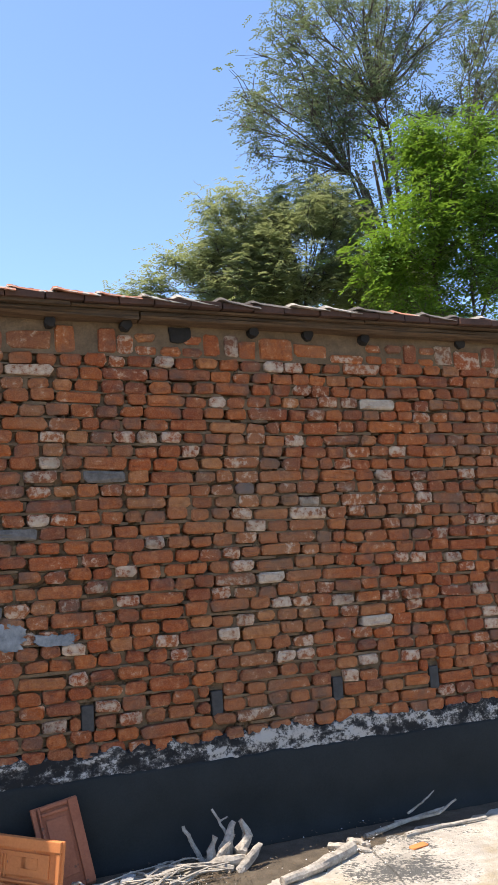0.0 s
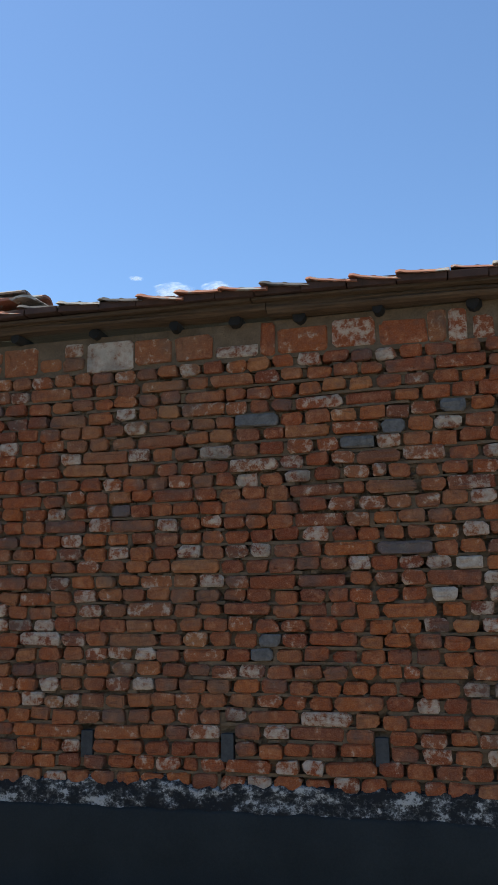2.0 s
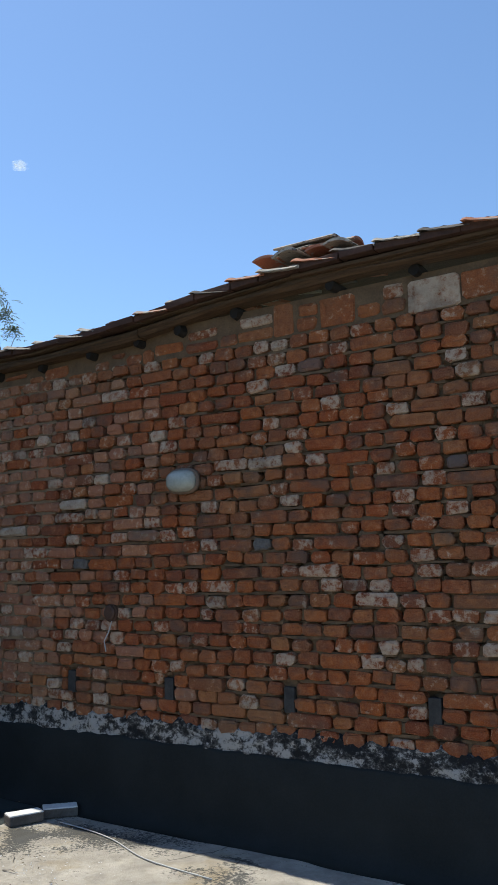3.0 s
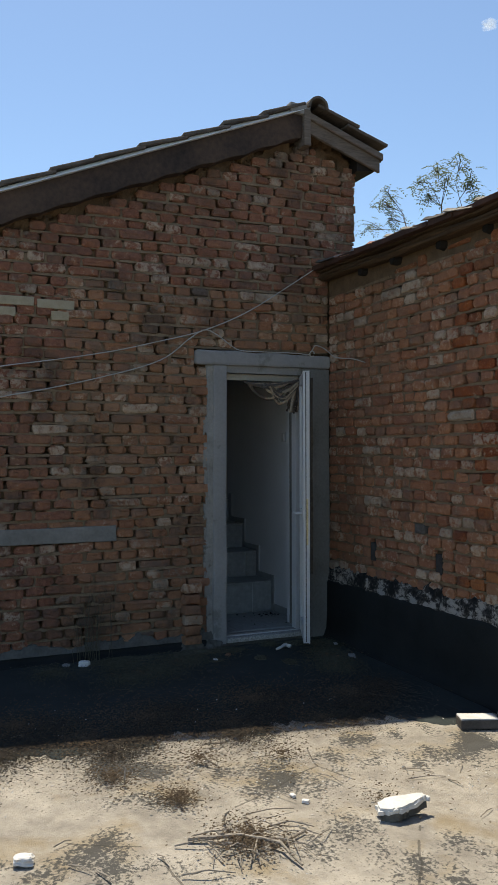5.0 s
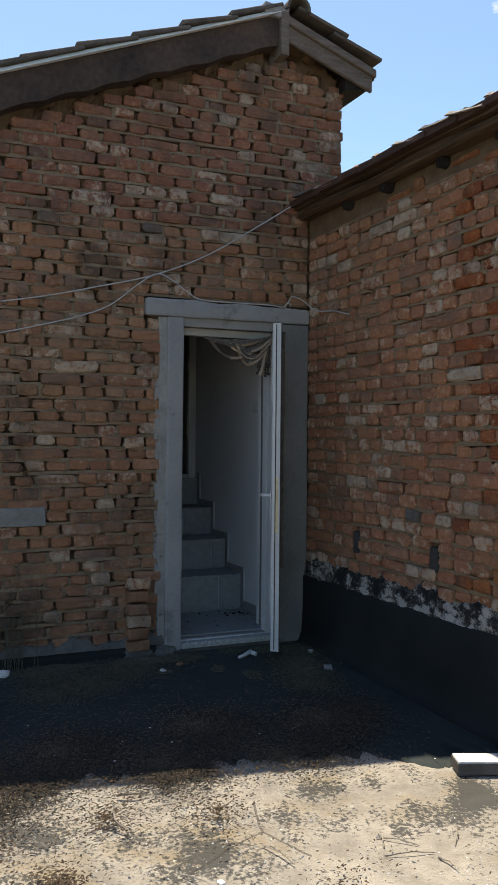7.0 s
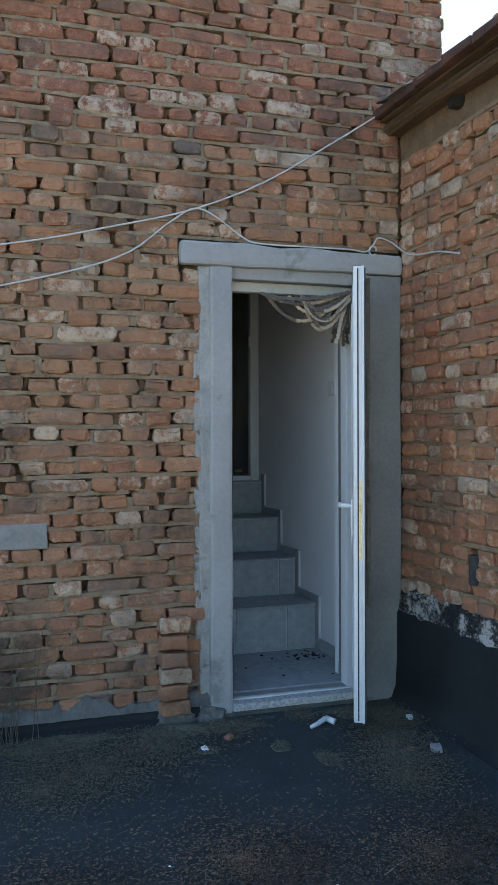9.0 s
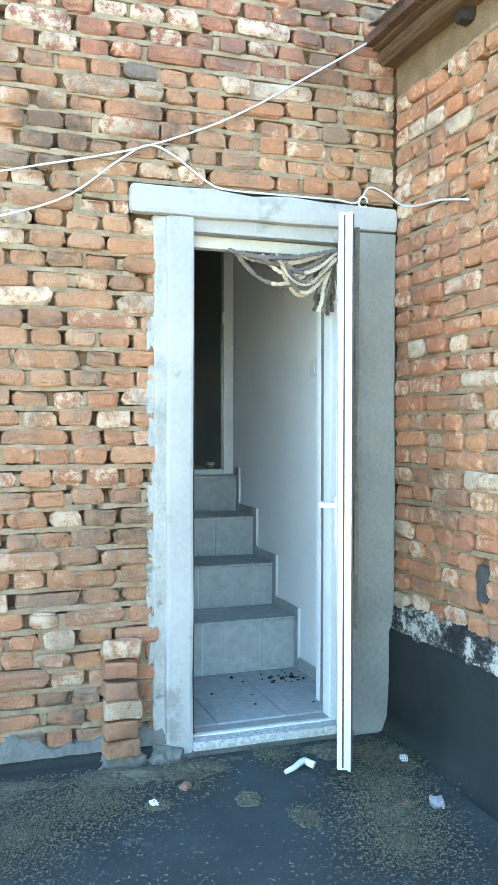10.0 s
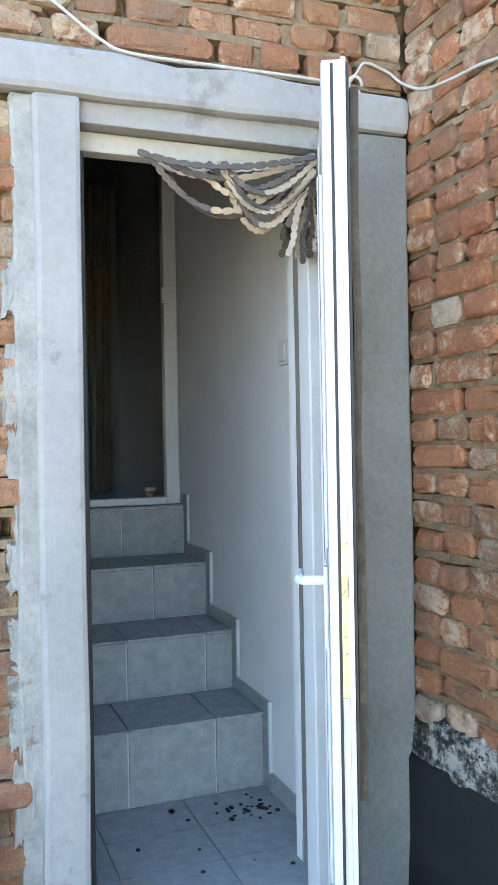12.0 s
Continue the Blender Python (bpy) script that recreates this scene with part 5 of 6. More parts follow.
flakes("leaf_litter", [(1.35, -1.3, 0.5, 6), (1.45, -2.0, 0.5, 7), (1.3, -2.7, 0.5, 6), (1.5, -0.7, 0.4, 4), (1.75, -1.6, 0.3, 4), (1.65, -2.4, 0.3, 4), (1.85, -1.1, 0.25, 2), (2.15, -1.95, 0.28, 1.6), (2.20, -2.40, 0.24, 2.2), (2.55, -2.2, 0.14, 1.8), (3.02, -2.08, 0.2, 3.2), (2.25, -1.55, 0.25, 1.0), (2.9, -1.40, 0.2, 0.3), (2.8, -1.2, 0.8, 0.3), (6.25, -2.0, 1.5, 0.6), (8.74, -0.45, 0.35, 1.8), (9.64, -0.35, 0.4, 0.7)], 30000, 0.0062, MAT_LITTER, "dry brown leaf litter strewn on the concrete", "litter", 0.6, 5)
flakes("pebbles", [(2.4, -1.6, 0.9, 3), (3.0, -1.0, 0.8, 2), (9.54, -0.5, 0.7, 2), (8.54, -0.6, 0.5, 1), (2.0, -3.0, 0.9, 2)], 700, 0.005, MAT_STONE, "small pale pebbles and crumbs", "pebbles", 1.2, 8)

# dark litter, strewn thick over the same strip to deepen its shade
MAT_LITTER_DARK = surface("shade_leaf_litter", (0.018, 0.015, 0.012), (0.085, 0.068, 0.05), 45, 140, 0.95, 0.5, 0.004)
flakes("rotting_litter", [(1.42 + 0.15 * (k % 4), -0.45 - 0.17 * k, 0.30, 1) for k in range(18)], 60000, 0.0055, MAT_LITTER_DARK, "dark leaf litter deepening the shade on the coated floor", "litter", 0.7, 15)


def moss_mat(x, y, rx, ry, h, seed, material):
    """A low, lumpy cushion of moss and dirt with an uneven outline."""
    bm = bmesh.new()
    rings = []
    for j in range(11):
        f = j / 10
        ring = []
        for k in range(44):
            t = 2 * math.pi * k / 44
            e = 1 + 0.35 * noise.noise(Vector((math.cos(t) * 1.6, math.sin(t) * 1.6, seed))) + 0.16 * noise.noise(Vector((math.cos(t) * 6, math.sin(t) * 6, seed)))
            px, py = x + math.cos(t) * rx * f * e, min(y + math.sin(t) * ry * f * e, -0.03)
            px = max(px, 0.02)
            z = 0.016 + h * (1 - f ** 2.5) * (0.65 + 0.6 * noise.noise(Vector((px * 12, py * 12, seed)))) + 0.006 * noise.noise(Vector((px * 60, py * 60, seed))) - (0.02 if j == 10 else 0)
            ring.append(bm.verts.new((px, py, z)))
        rings.append(ring)
    for p, q in zip(rings, rings[1:]):
        for k in range(44):
            bm.faces.new((p[k], q[k], q[(k + 1) % 44], p[(k + 1) % 44]))
    bmesh.ops.remove_doubles(bm, verts=bm.verts[:], dist=0.0005)
    ob = part("moss_mat", bm, material)
    return tagged(ob, "low cushion of dry olive moss and dirt on the floor", "moss")


for k, (x, y, rx, ry, h) in enumerate(MATS):
    moss_mat(x, y, rx, ry, h, k * 2.3, MAT_MOSS)

# ---------------------------------------------------------------- loose things on the terrace
def chunk(name, size, m, material, label, category, seed, amount=0.16, cuts=3):
    bm = bmesh.new()
    bmesh.ops.create_cube(bm, size=1)
    bmesh.ops.bevel(bm, geom=bm.edges[:], offset=0.12, segments=1, affect="EDGES")
    displace(bm, amount, 2.3, seed, cuts=cuts)
    displace(bm, amount * 0.35, 9, seed + 2)
    low = min(v.co.z for v in bm.verts)
    for v in bm.verts:
        v.co = Vector((v.co.x * size[0], v.co.y * size[1], (v.co.z - low) * size[2]))
    ob = part(name, bm, material)
    ob.matrix_world = m
    return tagged(ob, label, category)


rs = random.Random(21)
corners = [(-0.115, -0.045), (-0.12, 0.02), (-0.075, 0.06), (0.03, 0.066), (0.125, 0.058), (0.135, 0.03), (0.07, -0.02), (0.0, -0.058), (-0.06, -0.066)]
slab = empty("broken_slab", pose(3.07, -1.40, 0.012, 3, -8, 66), "broken white plaster slab lying on the concrete", "rubble")


def broken_edge(grow, rough):
    """The slab's outline with a crumbled edge."""
    out = []
    for (x0, y0), (x1, y1) in zip(corners, corners[1:] + corners[:1]):
        for k in range(4):
            out.append(((x0 + (x1 - x0) * k / 4) * grow + rs.uniform(-rough, rough), (y0 + (y1 - y0) * k / 4) * grow + rs.uniform(-rough, rough)))
    return out


part("facing", prism(broken_edge(0.80, 0.004), 0.046, 0.056, "z"), MAT_STONE, slab, "white plaster face")
part("edge_crust", displace(prism(broken_edge(0.85, 0.007), 0.030, 0.0455, "z"), 0.006, 40, 5), MAT_STONE, slab, "crumbled white edge")
part("backing", displace(prism(broken_edge(0.76, 0.009), 0.0, 0.0295, "z"), 0.006, 40, 7), MAT_CEMENT_DARK, slab, "dark grey lower layer")
for k in range(9):
    bm = bmesh.new()
    bmesh.ops.create_icosphere(bm, subdivisions=2, radius=0.009 + 0.004 * rs.random())
    displace(bm, 0.004, 60, k)
    crumb = part("crumb", bm, MAT_STONE, slab)
    f = k / 8
    crumb.location = (0.115 - 0.14 * f + rs.uniform(-0.006, 0.006), 0.03 - 0.082 * f + rs.uniform(-0.004, 0.004), 0.04 + rs.uniform(-0.008, 0.008))
# sunlit white tops and shaded dark sides are both set by colour
for x, y, a in ((2.29, -0.37, 68), (2.37, -0.16, 50)):
    b = part("loose_brick", displace(box(-0.105, 0.105, -0.055, 0.055, 0.0, 0.052, 0.008), 0.004, 16, x, cuts=2), surface("shaded_grey_brick", (0.06, 0.052, 0.046), (0.16, 0.14, 0.125), 12, 80, 0.9, 0.5, 0.005) if a == 68 else bpy.data.materials["shaded_grey_brick"])
    part("lime_face", displace(box(-0.102, 0.102, -0.052, 0.052, 0.046, 0.058, 0.004), 0.003, 18, x, cuts=2), MAT_STONE, b, "white upper face coloured as sunlit")
    b.matrix_world = pose(x, y, 0.004, 0, 0, a)
    tagged(b, "loose brick with its sunlit top and shaded sides coloured in", "brick", "loose bricks by the wall")
for x, y, r, kind in ((0.15, -2.05, 0.055, 0), (0.12, -2.17, 0.035, 1), (0.30, -1.02, 0.032, 2), (0.40, -1.16, 0.028, 0), (0.33, -0.13, 0.032, 0), (0.68, -0.32, 0.028, 2), (0.72, -0.22, 0.045, 1), (3.45, -1.05, 0.03, 0), (2.83, -2.90, 0.05, 0), (2.70, -1.72, 0.02, 0), (2.78, -1.70, 0.022, 0)):
    chunk("stone", (r * 1.4, r, r * 0.6), pose(x, y, 0.014 if x < 1.1 else 0.0, 0, 0, x * 470), (MAT_STONE, MAT_CEMENT, MAT_BRICK_W)[kind], ("small white plaster crumb", "small grey stone", "small red brick crumb")[kind] + " on the floor", "stone", x * 3.7)
# broken white plastic handle on the floor
piece = empty("plastic_handle", pose(0.28, -0.565, 0.022, 0, 0, 118), "broken white plastic lever handle on the floor", "door handle")
part("lever", tube([(-0.07, 0.005, 0.008), (-0.03, 0.0, 0.012), (0.02, 0.0, 0.022), (0.045, 0.0, 0.024)], [0.009, 0.011, 0.013, 0.012], 8), MAT_PVC, piece, smooth=True)
part("neck", tube([(0.04, 0.004, 0.022), (0.045, -0.045, 0.014)], [0.013, 0.015], 10), MAT_PVC, piece, smooth=True)


def stick(pts, r0, r1, label, material=MAT_STICK, name="stick", sides=7):
    out = []
    P = [Vector(p) for p in pts]
    for i in range(len(P) - 1):
        for k in range(4):
            p = P[i].lerp(P[i + 1], k / 4)
            out.append(p + Vector((random.uniform(-1, 1), random.uniform(-1, 1), random.uniform(-0.3, 0.6))) * r0 * 0.45)
    out.append(P[-1])
    n = len(out)
    return tagged(part(name, tube(out, [r0 + (r1 - r0) * i / (n - 1) for i in range(n)], sides, rough=0.14), material), label, "stick", "dead sticks on the terrace")


# strip of dark earth swept against the long wall
MAT_SOIL = surface("dark_dry_earth", (0.04, 0.031, 0.022), (0.125, 0.098, 0.07), 9, 130, 0.95, 0.8, 0.01, spots=(0.27, 0.245, 0.21), spot_scale=60, spot_at=0.66)
bm = bmesh.new()
rows = []
for i in range(240):
    x = 7.9 + 3.6 * i / 239
    reach = 0.62 * min(1.0, (x - 7.85) / 0.7) * min(1.0, max(0.3, (11.6 - x) / 2.0)) + 0.10 * noise.noise(Vector((x * 3, 1, 0))) + 0.07 * noise.noise(Vector((x * 11, 4, 0))) + 0.04 * noise.noise(Vector((x * 37, 7, 0)))
    reach = max(reach, 0.05)
    rows.append([bm.verts.new((x, -reach * f, 0.010 - 0.006 * f + 0.003 * noise.noise(Vector((x * 9, f * 6, 3))) if f < 1 else -0.008)) for f in (0, 0.2, 0.4, 0.6, 0.8, 0.95, 1.0)])
for a, b in zip(rows, rows[1:]):
    for k in range(6):
        bm.faces.new((a[k], a[k + 1], b[k + 1], b[k]))
bmesh.ops.recalc_face_normals(bm, faces=bm.faces[:])
tagged(part("soil_strip", bm, MAT_SOIL, smooth=True), "dark dry earth swept against the long wall", "soil", kind="structure")
# driftwood heap by the long wall
stick([(9.02, -0.70, 0.026), (9.25, -0.62, 0.030), (9.52, -0.46, 0.034)], 0.022, 0.034, "thick bleached log lying on the concrete", name="log", sides=10)
stump = empty("root_stump", pose(8.86, -0.28, 0), "bleached knotty root stump among twigs", "stump")
for pts, r in (([(0, 0, 0.0), (0.03, 0.01, 0.07), (0.07, 0.02, 0.15)], 0.036), ([(0.08, -0.05, 0.0), (0.10, -0.04, 0.08), (0.16, -0.02, 0.14)], 0.034), ([(-0.10, 0.0, 0.02), (0.0, -0.06, 0.05), (0.12, -0.10, 0.05)], 0.034), ([(0.02, 0.03, 0.06), (0.07, 0.03, 0.15), (0.09, 0.03, 0.20)], 0.022), ([(0.12, -0.02, 0.05), (0.15, 0.0, 0.13), (0.13, 0.02, 0.21)], 0.026), ([(-0.06, 0.02, 0.0), (-0.05, 0.03, 0.08), (-0.02, 0.03, 0.15)], 0.022), ([(-0.14, -0.04, 0.01), (-0.06, -0.08, 0.03), (0.02, -0.13, 0.03)], 0.020), ([(0.05, -0.12, 0.0), (0.12, -0.11, 0.06), (0.19, -0.07, 0.10)], 0.024), ([(-0.04, -0.05, 0.03), (-0.02, -0.06, 0.09), (0.03, -0.05, 0.13)], 0.018)):
    bm = tube(pts, [r * 0.8, r * 1.05, r * 0.5], 10, rough=0.22)
    displace(bm, 0.012, 26, r * 300, cuts=2)
    part("root", displace(bm, 0.012, 11, r * 100), MAT_STICK, stump)
stick([(8.80, -0.20, 0.01), (8.74, -0.16, 0.10), (8.71, -0.13, 0.19)], 0.015, 0.009, "forked bleached stick leaning on the stump")
stick([(8.965, -0.25, 0.012), (8.92, -0.17, 0.15), (8.87, -0.13, 0.25)], 0.009, 0.006, "thin bleached twig standing up")
stick([(8.905, -0.155, 0.19), (8.95, -0.15, 0.205)], 0.006, 0.004, "short side twig of a bleached stick")
rs = random.Random(12)
for k in range(46):
    x, y = 8.56 + rs.gauss(0, 0.17), -0.33 + rs.gauss(0, 0.07)
    a, ln = rs.gauss(0.1, 0.55), rs.uniform(0.06, 0.26)
    z = 0.012 + rs.random() * 0.05
    dx, dy = math.cos(a) * ln, math.sin(a) * ln * 0.6
    stick([(x - dx, y - dy, max(z - 0.01, 0.01)), (x, y + rs.uniform(-0.01, 0.01), z + 0.008), (x + dx, min(y + dy, -0.08), max(z - rs.random() * 0.02, 0.01))], rs.uniform(0.004, 0.011), 0.003, "dry bleached twig in the heap by the wall", name="twig", sides=5)
stick([(8.12, -0.24, 0.02), (8.37, -0.27, 0.025), (8.70, -0.30, 0.05)], 0.009, 0.007, "long thin bleached branch on the floor")
for pts, r in (([(9.69, -0.30, 0.02), (9.94, -0.23, 0.03), (10.29, -0.17, 0.05)], 0.016), ([(9.89, -0.38, 0.015), (10.14, -0.36, 0.02), (10.44, -0.36, 0.02)], 0.014), ([(9.94, -0.20, 0.03), (10.19, -0.27, 0.06), (10.34, -0.22, 0.10)], 0.010), ([(9.46, -0.33, 0.02), (9.52, -0.42, 0.025), (9.60, -0.50, 0.02)], 0.022), ([(9.58, -0.32, 0.02), (9.61, -0.40, 0.03), (9.64, -0.44, 0.02)], 0.020), ([(10.04, -0.17, 0.06), (10.16, -0.14, 0.09), (10.26, -0.12, 0.14)], 0.007)):
    stick(pts, r, r * 0.6, "bleached dry branch on the concrete")
chunk("tile_shard", (0.11, 0.05, 0.014), pose(9.86, -0.56, 0.004, 0, 0, 15), MAT_TILE_NEW, "orange roof tile shard on the concrete", "tile shard", 4.0, 0.08)
# tangle of twigs further out
for k in range(34):
    x, y = 3.02 + rs.gauss(0, 0.10), -2.08 + rs.gauss(0, 0.11)
    a, ln = rs.gauss(1.1, 0.8), rs.uniform(0.03, 0.13)
    dx, dy, bow = math.cos(a) * ln, math.sin(a) * ln, rs.uniform(-0.3, 0.3)
    stick([(x - dx, y - dy, 0.012), (x - dy * bow, y + dx * bow, 0.02 + rs.random() * 0.02), (x + dx, y + dy, 0.012)], rs.uniform(0.002, 0.0055), 0.002, "dry twig in a small tangle on the concrete", name="twig", sides=5)
for pts, r in (([(2.92, -2.29, 0.016), (3.00, -2.10, 0.032), (3.13, -1.99, 0.030), (3.28, -1.98, 0.014)], 0.009), ([(3.10, -2.02, 0.012), (3.08, -1.93, 0.016), (3.04, -1.84, 0.012)], 0.008), ([(2.82, -2.10, 0.012), (2.86, -2.11, 0.05), (2.88, -2.10, 0.075)], 0.006), ([(2.50, -2.28, 0.012), (2.56, -2.20, 0.018), (2.60, -2.10, 0.012)], 0.005), ([(1.95, -1.86, 0.012), (1.98, -1.80, 0.02), (1.97, -1.73, 0.012)], 0.006), ([(2.25, -1.90, 0.012), (2.20, -1.93, 0.03), (2.12, -1.92, 0.04)], 0.005), ([(2.28, -2.36, 0.012), (2.30, -2.37, 0.05), (2.29, -2.36, 0.09)], 0.005)):
    stick(pts, r, r * 0.55, "pale bent branch in the tangle of twigs")
for k in range(26):
    x, y = rs.uniform(1.3, 3.3), rs.uniform(-3.0, -0.8)
    a, ln = rs.uniform(0, 3), rs.uniform(0.03, 0.09)
    dx, dy = math.cos(a) * ln, math.sin(a) * ln
    stick([(x - dx, y - dy, 0.010), (x, y + 0.006, 0.018), (x + dx, y + dy, 0.010)], rs.uniform(0.002, 0.004), 0.002, "short dry twig on the concrete", name="twig", sides=4)


MAT_TILE_DARK = surface("dark_red_tile", (0.20, 0.065, 0.035), (0.33, 0.12, 0.065), 7, 80, 0.85, 0.4, 0.005, spots=(0.10, 0.055, 0.04), spot_scale=16, spot_at=0.6)


# roof tiles stacked at the foot of the long wall
def spare_tile(m, label, back=False, clay=MAT_TILE_NEW):
    tile = empty("spare_roof_tile", m, label, "roof tile", "spare roof tiles by the wall")
    w, l, t = 0.235, 0.42, 0.016
    part("pan", box(-w / 2, w / 2, 0, t, 0, l, 0.004), clay, tile)
    for x0, x1 in ((-w / 2, -w / 2 + 0.022), (-w / 2 + 0.032, -w / 2 + 0.044), (w / 2 - 0.05, w / 2)):
        part("side_rib", box(x0, x1, -0.018, 0.001, 0.01, l - 0.008, 0.004), clay, tile)
    for z0, z1 in ((l - 0.024, l - 0.006), (l - 0.052, l - 0.038), (0.012, 0.03)):
        part("head_rib", box(-w / 2 + 0.045, w / 2 - 0.052, -0.014, 0.001, z0, z1, 0.003), clay, tile)
    part("panel", box(-w / 2 + 0.062, w / 2 - 0.066, -0.008, 0.001, 0.07, l - 0.075, 0.003), clay, tile)
    if back:
        for k in range(5):
            part("key_rib", box(-w / 2 + 0.05, w / 2 - 0.08, -0.016, -0.008, 0.30 + k * 0.017, 0.308 + k * 0.017, 0.002), clay, tile)
        for z in (0.13, 0.19):
            part("stamp", box(-0.02, 0.03, -0.011, -0.008, z, z + 0.09, 0.002), clay, tile, "stamped maker's panel")
    return tile


spare_tile(pose(8.12, -0.20, 0.0, -17, -9, 4), "dark red clay roof tile standing against the black coating", clay=MAT_TILE_DARK)
spare_tile(pose(8.05, -0.34, 0.155, -38, -84, 0) , "orange clay roof tile leaning on its side", True)
spare_tile(pose(7.69, -0.28, 0.0, -57, 4, 6), "clay roof tile leaning low by the wall")
chunk("rubble", (0.12, 0.10, 0.11), pose(7.75, -0.36, 0.0, 0, 0, 20), MAT_STONE, "lumpy white plaster rubble beside the tiles", "rubble", 8.0, 0.14)
chunk("rubble", (0.08, 0.07, 0.05), pose(8.37, -0.30, 0.0, 0, 0, 70), MAT_CEMENT, "grey lump of mortar on the floor", "rubble", 2.0, 0.12)


# heaps of old curved tiles left on the long roof
def roof_heap(x, y):
    for k, (dx, dz, turn, lean) in enumerate(((-0.24, 0.0, 4, 2), (-0.08, 0.0, -3, -3), (0.09, 0.0, 5, 2), (0.25, -0.01, -4, 6), (-0.17, 0.052, 86, 3), (0.13, 0.050, 95, -2), (-0.05, 0.085, 91, 5))):
        bm = bmesh.new()
        arc = [math.pi * (0.14 + 0.72 * i / 9) for i in range(10)]
        pts = [(0.098 * math.cos(a), 0.050 * math.sin(a) - 0.02) for a in arc] + [(0.086 * math.cos(a), 0.034 * math.sin(a) - 0.02) for a in reversed(arc)]
        prism(pts, -0.18 + 0.03 * math.sin(k * 4.0), 0.18, bm=bm)
        displace(bm, 0.004, 14, x + k)
        t = part("loose_ridge_tile", bm, MAT_TILE if k in (0, 2, 5) else MAT_TILE_OLD)
        t.matrix_world = Matrix.Translation((x + dx, y, 3.19 + eave_sag(x) + dz)) @ Matrix.Rotation(radians(turn), 4, "Z") @ Matrix.Rotation(radians(lean), 4, "Y")
        tagged(t, "lichened curved clay tile loose on the roof", "roof tile", "loose tiles on the roof")


roof_heap(4.08, 0.12)
roof_heap(7.39, 0.12)


# ---------------------------------------------------------------- trees behind the long wall
def tree(name, base, trunk_top, r, tips, material, label, seed, leaf, per_tip, spread, droop=0.35, twigs=5, limbs=6):
    """A trunk, forking limbs that reach the crown's clumps, thin twigs and pinnate sprays of small leaves."""
    rr = random.Random(seed)
    thing = empty(name, Matrix.Translation(base), label, "tree")
    origin = Vector(base)
    top = Vector(trunk_top) - origin
    low = Vector((0, 0, 0))
    part("trunk", tube([low, low.lerp(top, 0.5) + Vector((rr.uniform(-.2, .2), rr.uniform(-.2, .2), 0)), top], [r, r * 0.8, r * 0.6], 9, rough=0.08), MAT_BARK, thing)
    wood = bmesh.new()
    verts, faces = [], []
    ends = [Vector(t[:3]) - origin for t in tips]
    forks = []
    for _ in range(limbs):
        aim = ends[rr.randrange(len(ends))]
        f = top.lerp(aim, rr.uniform(0.45, 0.65)) + Vector((rr.uniform(-.3, .3), rr.uniform(-.3, .3), rr.uniform(0.0, .3)))
        bend = top.lerp(f, 0.5) + Vector((rr.uniform(-.15, .15), rr.uniform(-.15, .15), 0.1))
        tube([top + Vector((0, 0, -rr.random() * 0.8)), bend, f], [r * 0.42, r * 0.3, r * 0.2], 6, bm=wood)
        forks.append(f)
    for tip, t in zip(ends, tips):
        rad = t[3]
        fork = min(forks, key=lambda q: (q - tip).length)
        mid = fork.lerp(tip, 0.5) + Vector((rr.uniform(-.25, .25), rr.uniform(-.25, .25), rr.uniform(0, .3)))
        tube([fork, mid, tip], [r * 0.13, r * 0.09, 0.010], 5, bm=wood)
        for _ in range(twigs):
            d = Vector((rr.gauss(0, 1), rr.gauss(0, 1), rr.gauss(0.25, 0.8))).normalized() * rad * rr.uniform(0.5, 1.05)
            start = mid.lerp(tip, rr.uniform(0.35, 1.0))
            end = tip + d
            bend = start.lerp(end, 0.55) + Vector((0, 0, rad * 0.15))
            tube([start, bend, end], [0.010, 0.007, 0.003], 4, bm=wood)
            for _ in range(per_tip):
                s = rr.uniform(0.1, 1.0)
                c = (start.lerp(bend, s * 2) if s < 0.5 else bend.lerp(end, s * 2 - 1)) + Vector((rr.gauss(0, spread), rr.gauss(0, spread), rr.gauss(0, spread)))
                # a drooping spray with paired leaflets
                a = rr.uniform(0, 2 * math.pi)
                out = Vector((math.cos(a), math.sin(a), rr.uniform(-droop - 0.3, 0.25))).normalized()
                side = out.cross(Vector((0, 0, 1))).normalized()
                ln = leaf * rr.uniform(3.0, 5.5)
                pairs = 5
                for k in range(pairs):
                    p = c + out * ln * (k + 0.5) / pairs + Vector((0, 0, -droop * ln * (k / pairs) ** 2))
                    for sg in (-1, 1):
                        lv = (side * sg + out * 0.5 + Vector((0, 0, rr.uniform(-0.5, 0.2)))).normalized() * leaf
                        wv = out * leaf * 0.34
                        n = len(verts)
                        verts.extend((tuple(p - wv * 0.4), tuple(p + lv * 0.55 - wv), tuple(p + lv), tuple(p + lv * 0.55 + wv)))
                        faces.append((n, n + 1, n + 2, n + 3))
    tagged(part("branchwork", wood, MAT_BARK, thing), kind="stuff")
    tagged(from_arrays("crown", verts, faces, material, thing), kind="stuff")
    return thing


def cloud_of(seed, centre, size, n, rad):
    rr = random.Random(seed)
    out = []
    while len(out) < n:
        p = [rr.uniform(-1, 1) for _ in range(3)]
        if sum(c * c for c in p) < 1:
            out.append((centre[0] + p[0] * size[0], centre[1] + p[1] * size[1], centre[2] + p[2] * size[2], rad * rr.uniform(0.7, 1.3)))
    return out


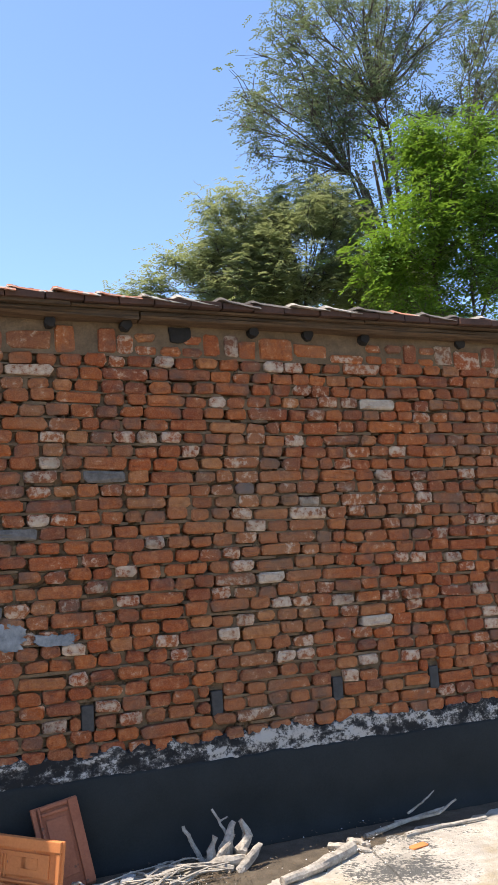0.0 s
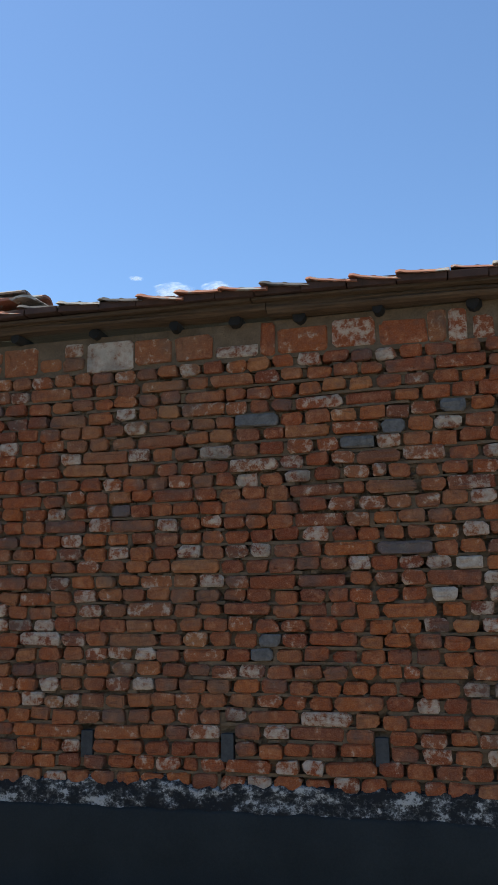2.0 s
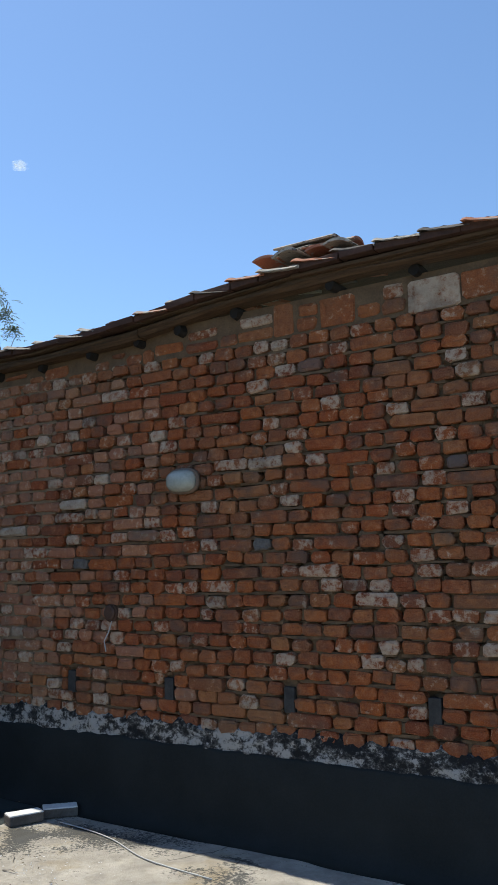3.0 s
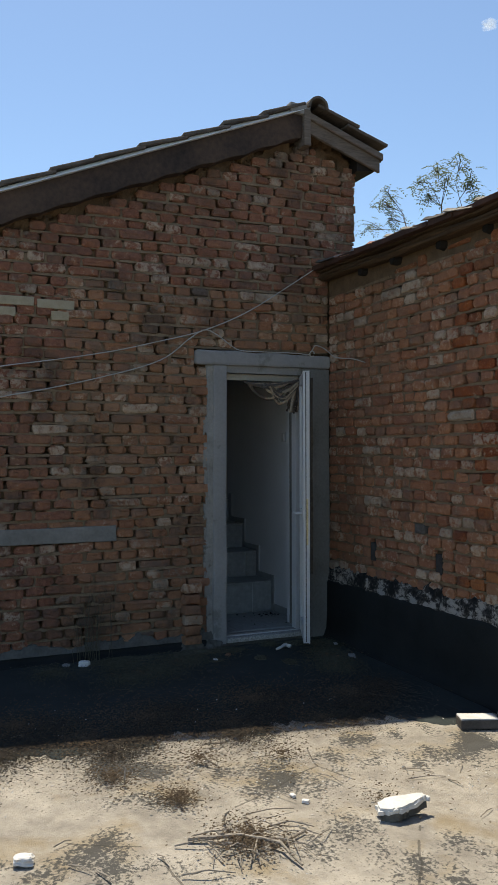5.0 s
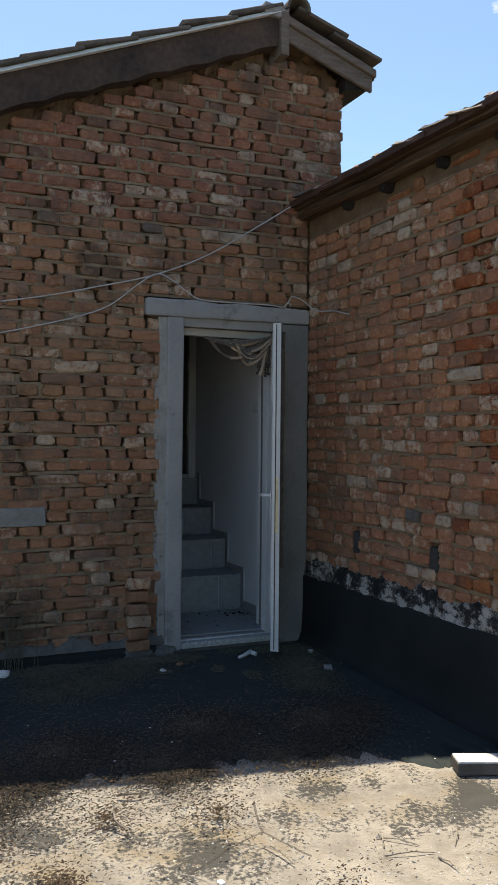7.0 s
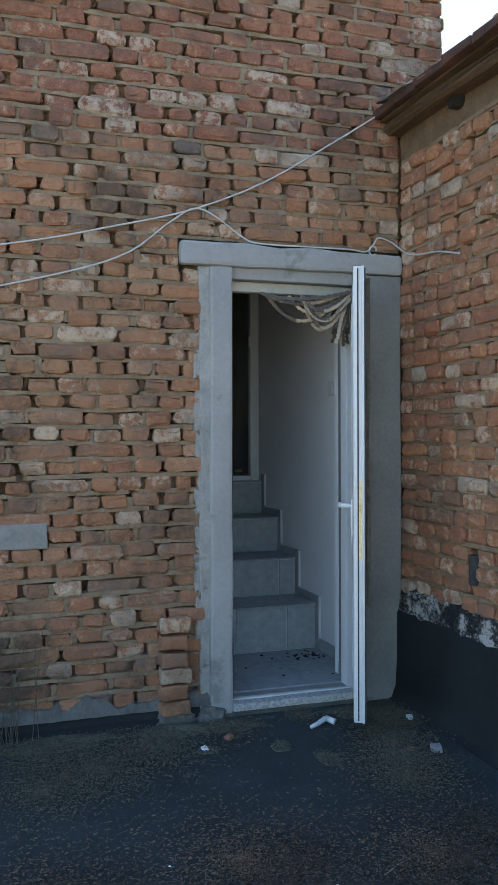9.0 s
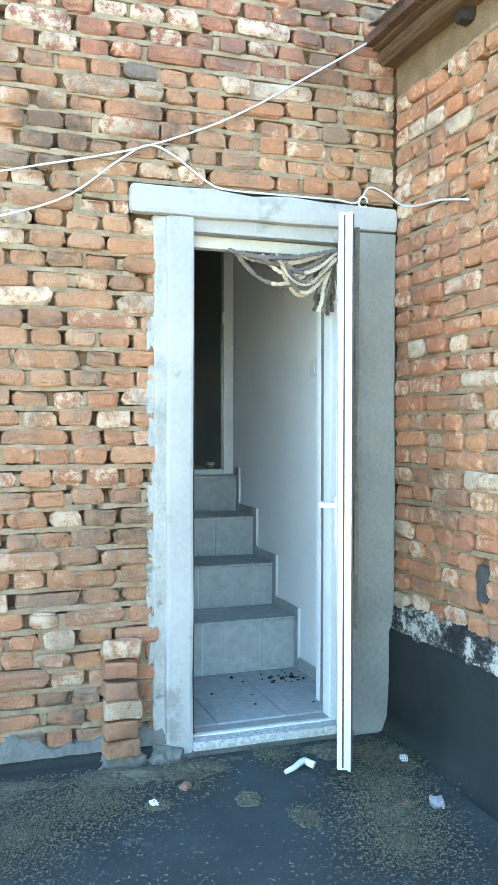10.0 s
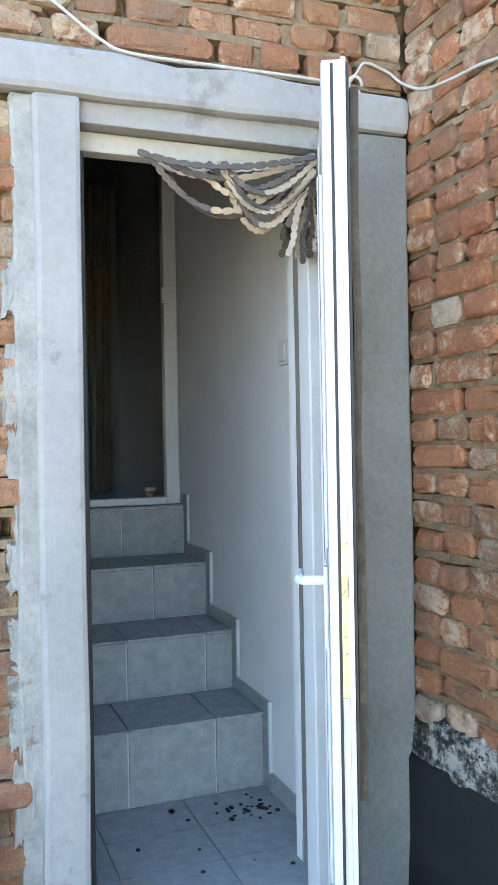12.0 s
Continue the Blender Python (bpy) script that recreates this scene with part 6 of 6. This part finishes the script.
# tall airy tree with grey-green feathery leaves
tree("tall_acacia_tree", (17.4, 10.4, -0.35), (17.2, 10.3, 6.6), 0.16, cloud_of(1, (18.4, 10.2, 12.3), (4.4, 1.8, 3.3), 125, 0.75) + cloud_of(2, (14.9, 10.0, 11.4), (1.9, 1.0, 2.2), 38, 0.6) + [(13.4, 9.8, 10.3, 0.5), (13.7, 9.8, 9.7, 0.5)], MAT_LEAF_GREY, "tall airy acacia with grey-green feathery leaves", 3, 0.070, 5, 0.13, 0.5, 6, 22)
# wide olive-green mass
tree("broad_green_tree", (14.6, 10.6, -0.35), (14.6, 10.6, 4.4), 0.15, cloud_of(4, (15.3, 10.2, 7.5), (3.0, 1.3, 1.7), 84, 0.55) + cloud_of(5, (13.0, 9.9, 7.0), (1.1, 0.9, 1.1), 18, 0.5) + [(13.2, 9.8, 8.7, 0.4), (12.7, 9.8, 8.5, 0.4), (11.3, 9.8, 6.7, 0.45), (10.9, 9.8, 6.4, 0.4), (11.9, 9.8, 7.3, 0.45), (14.2, 9.8, 8.9, 0.45)], MAT_LEAF_OLIVE, "broad olive-green tree behind the brick wall", 7, 0.066, 24, 0.15, 0.3, 7, 12)
# fresh bright green tree at the side
tree("bright_green_tree", (16.6, 7.4, -0.35), (16.5, 7.4, 3.9), 0.12, cloud_of(6, (16.5, 7.3, 7.0), (1.9, 1.0, 1.8), 36, 0.6) + cloud_of(9, (16.6, 7.2, 8.9), (1.0, 0.8, 0.9), 11, 0.5), MAT_LEAF_BRIGHT, "leafy fresh bright green tree", 9, 0.092, 11, 0.20, 0.6, 7, 8)
# thin shoots that rise behind the roof by the gable
tree("sapling", (-9.2, 8.4, -0.35), (-9.2, 8.3, 5.4), 0.07, [(-11.54, 7.99, 7.64, 0.26), (-11.12, 7.99, 7.78, 0.22), (-12.07, 7.99, 7.12, 0.26), (-11.07, 7.99, 7.12, 0.26), (-9.32, 7.99, 7.82, 0.26), (-9.84, 7.99, 7.64, 0.22), (-8.36, 7.99, 7.71, 0.26), (-8.79, 7.99, 7.35, 0.26), (-7.97, 7.99, 7.17, 0.26), (-9.41, 7.99, 7.12, 0.24), (-7.83, 7.99, 6.73, 0.22)], MAT_LEAF_GREY, "thin feathery saplings behind the tiled roof", 12, 0.066, 6, 0.07, 0.5, 4)

# weeds at the gable's foot
bm = bmesh.new()
for k in range(26):
    y, x = -1.98 + random.gauss(0, 0.05), 0.04 + random.random() * 0.05
    h = random.uniform(0.15, 0.55)
    tube([(x, y, 0.0), (x + random.uniform(-0.01, 0.03), y + random.uniform(-0.03, 0.03), h * 0.6), (x + random.uniform(0, 0.05), y + random.uniform(-0.06, 0.06), h)], [0.002, 0.0018, 0.001], 3, bm=bm)
tagged(part("weeds", bm, MAT_MOSS), "thin dry weeds growing at the gable's foot", "weeds", kind="stuff")

# ---------------------------------------------------------------- distant clouds
def cloud_material():
    """Thin white vapour, densest in the middle and fraying outwards."""
    n = Nodes("cloud_white")
    at = n.add("ShaderNodeTexCoord").outputs["Object"]
    xyz = n.add("ShaderNodeSeparateXYZ", Vector=at)
    r = n.math("ADD", n.math("POWER", n.math("ABSOLUTE", xyz.outputs["X"]), 2.0), n.math("POWER", n.math("ABSOLUTE", xyz.outputs["Z"]), 2.0))
    body = n.math("SUBTRACT", n.math("ADD", n.math("MULTIPLY", n.noise(2.4, 5, 0.62, at), 1.5), 0.05), r)
    n.put(n.bsdf, "Alpha", n.ramp(body, (0.28, 0.0), (0.62, 0.30), (0.95, 0.6)))
    # a weak glow stands in for sunlight scattered through the vapour
    n.bsdf.inputs["Emission Color"].default_value = (0.93, 0.96, 1.0, 1)
    n.bsdf.inputs["Emission Strength"].default_value = 0.5
    return n.done((0.8, 0.82, 0.85), 1.0, spec=0.0)


MAT_CLOUD = cloud_material()


def cloud(centre, width, height, seed):
    """A small fair-weather cloud: one uneven body of thin vapour."""
    bm = bmesh.new()
    bmesh.ops.create_icosphere(bm, subdivisions=4, radius=1.0)
    displace(bm, 0.12, 2.2, seed)
    ob = part("cloud", bm, MAT_CLOUD, smooth=True)
    ob.matrix_world = Matrix.Translation(centre) @ Matrix.Rotation(math.atan2(-centre[0], centre[1]), 4, "Z") @ Matrix.Diagonal((width * 0.6, height * 0.5, height * 0.6, 1))
    return tagged(ob, "small white fair-weather cloud", "cloud", kind="structure")


cloud((-100.5, 300.0, 123.0), 19.0, 8.0, 3)
cloud((-82.5, 300.0, 121.5), 15.0, 8.0, 5)
cloud((-117.0, 300.0, 131.0), 7.0, 1.8, 6)
cloud((-199.0, 170.6, 133.0), 6.0, 3.5, 8)


cable("floor_wire", [(2.50, -0.28, 0.012), (2.75, -0.30, 0.010), (3.0, -0.36, 0.010), (3.35, -0.50, 0.010), (3.8, -0.55, 0.010)], 0.004, "thin grey wire lying on the concrete")
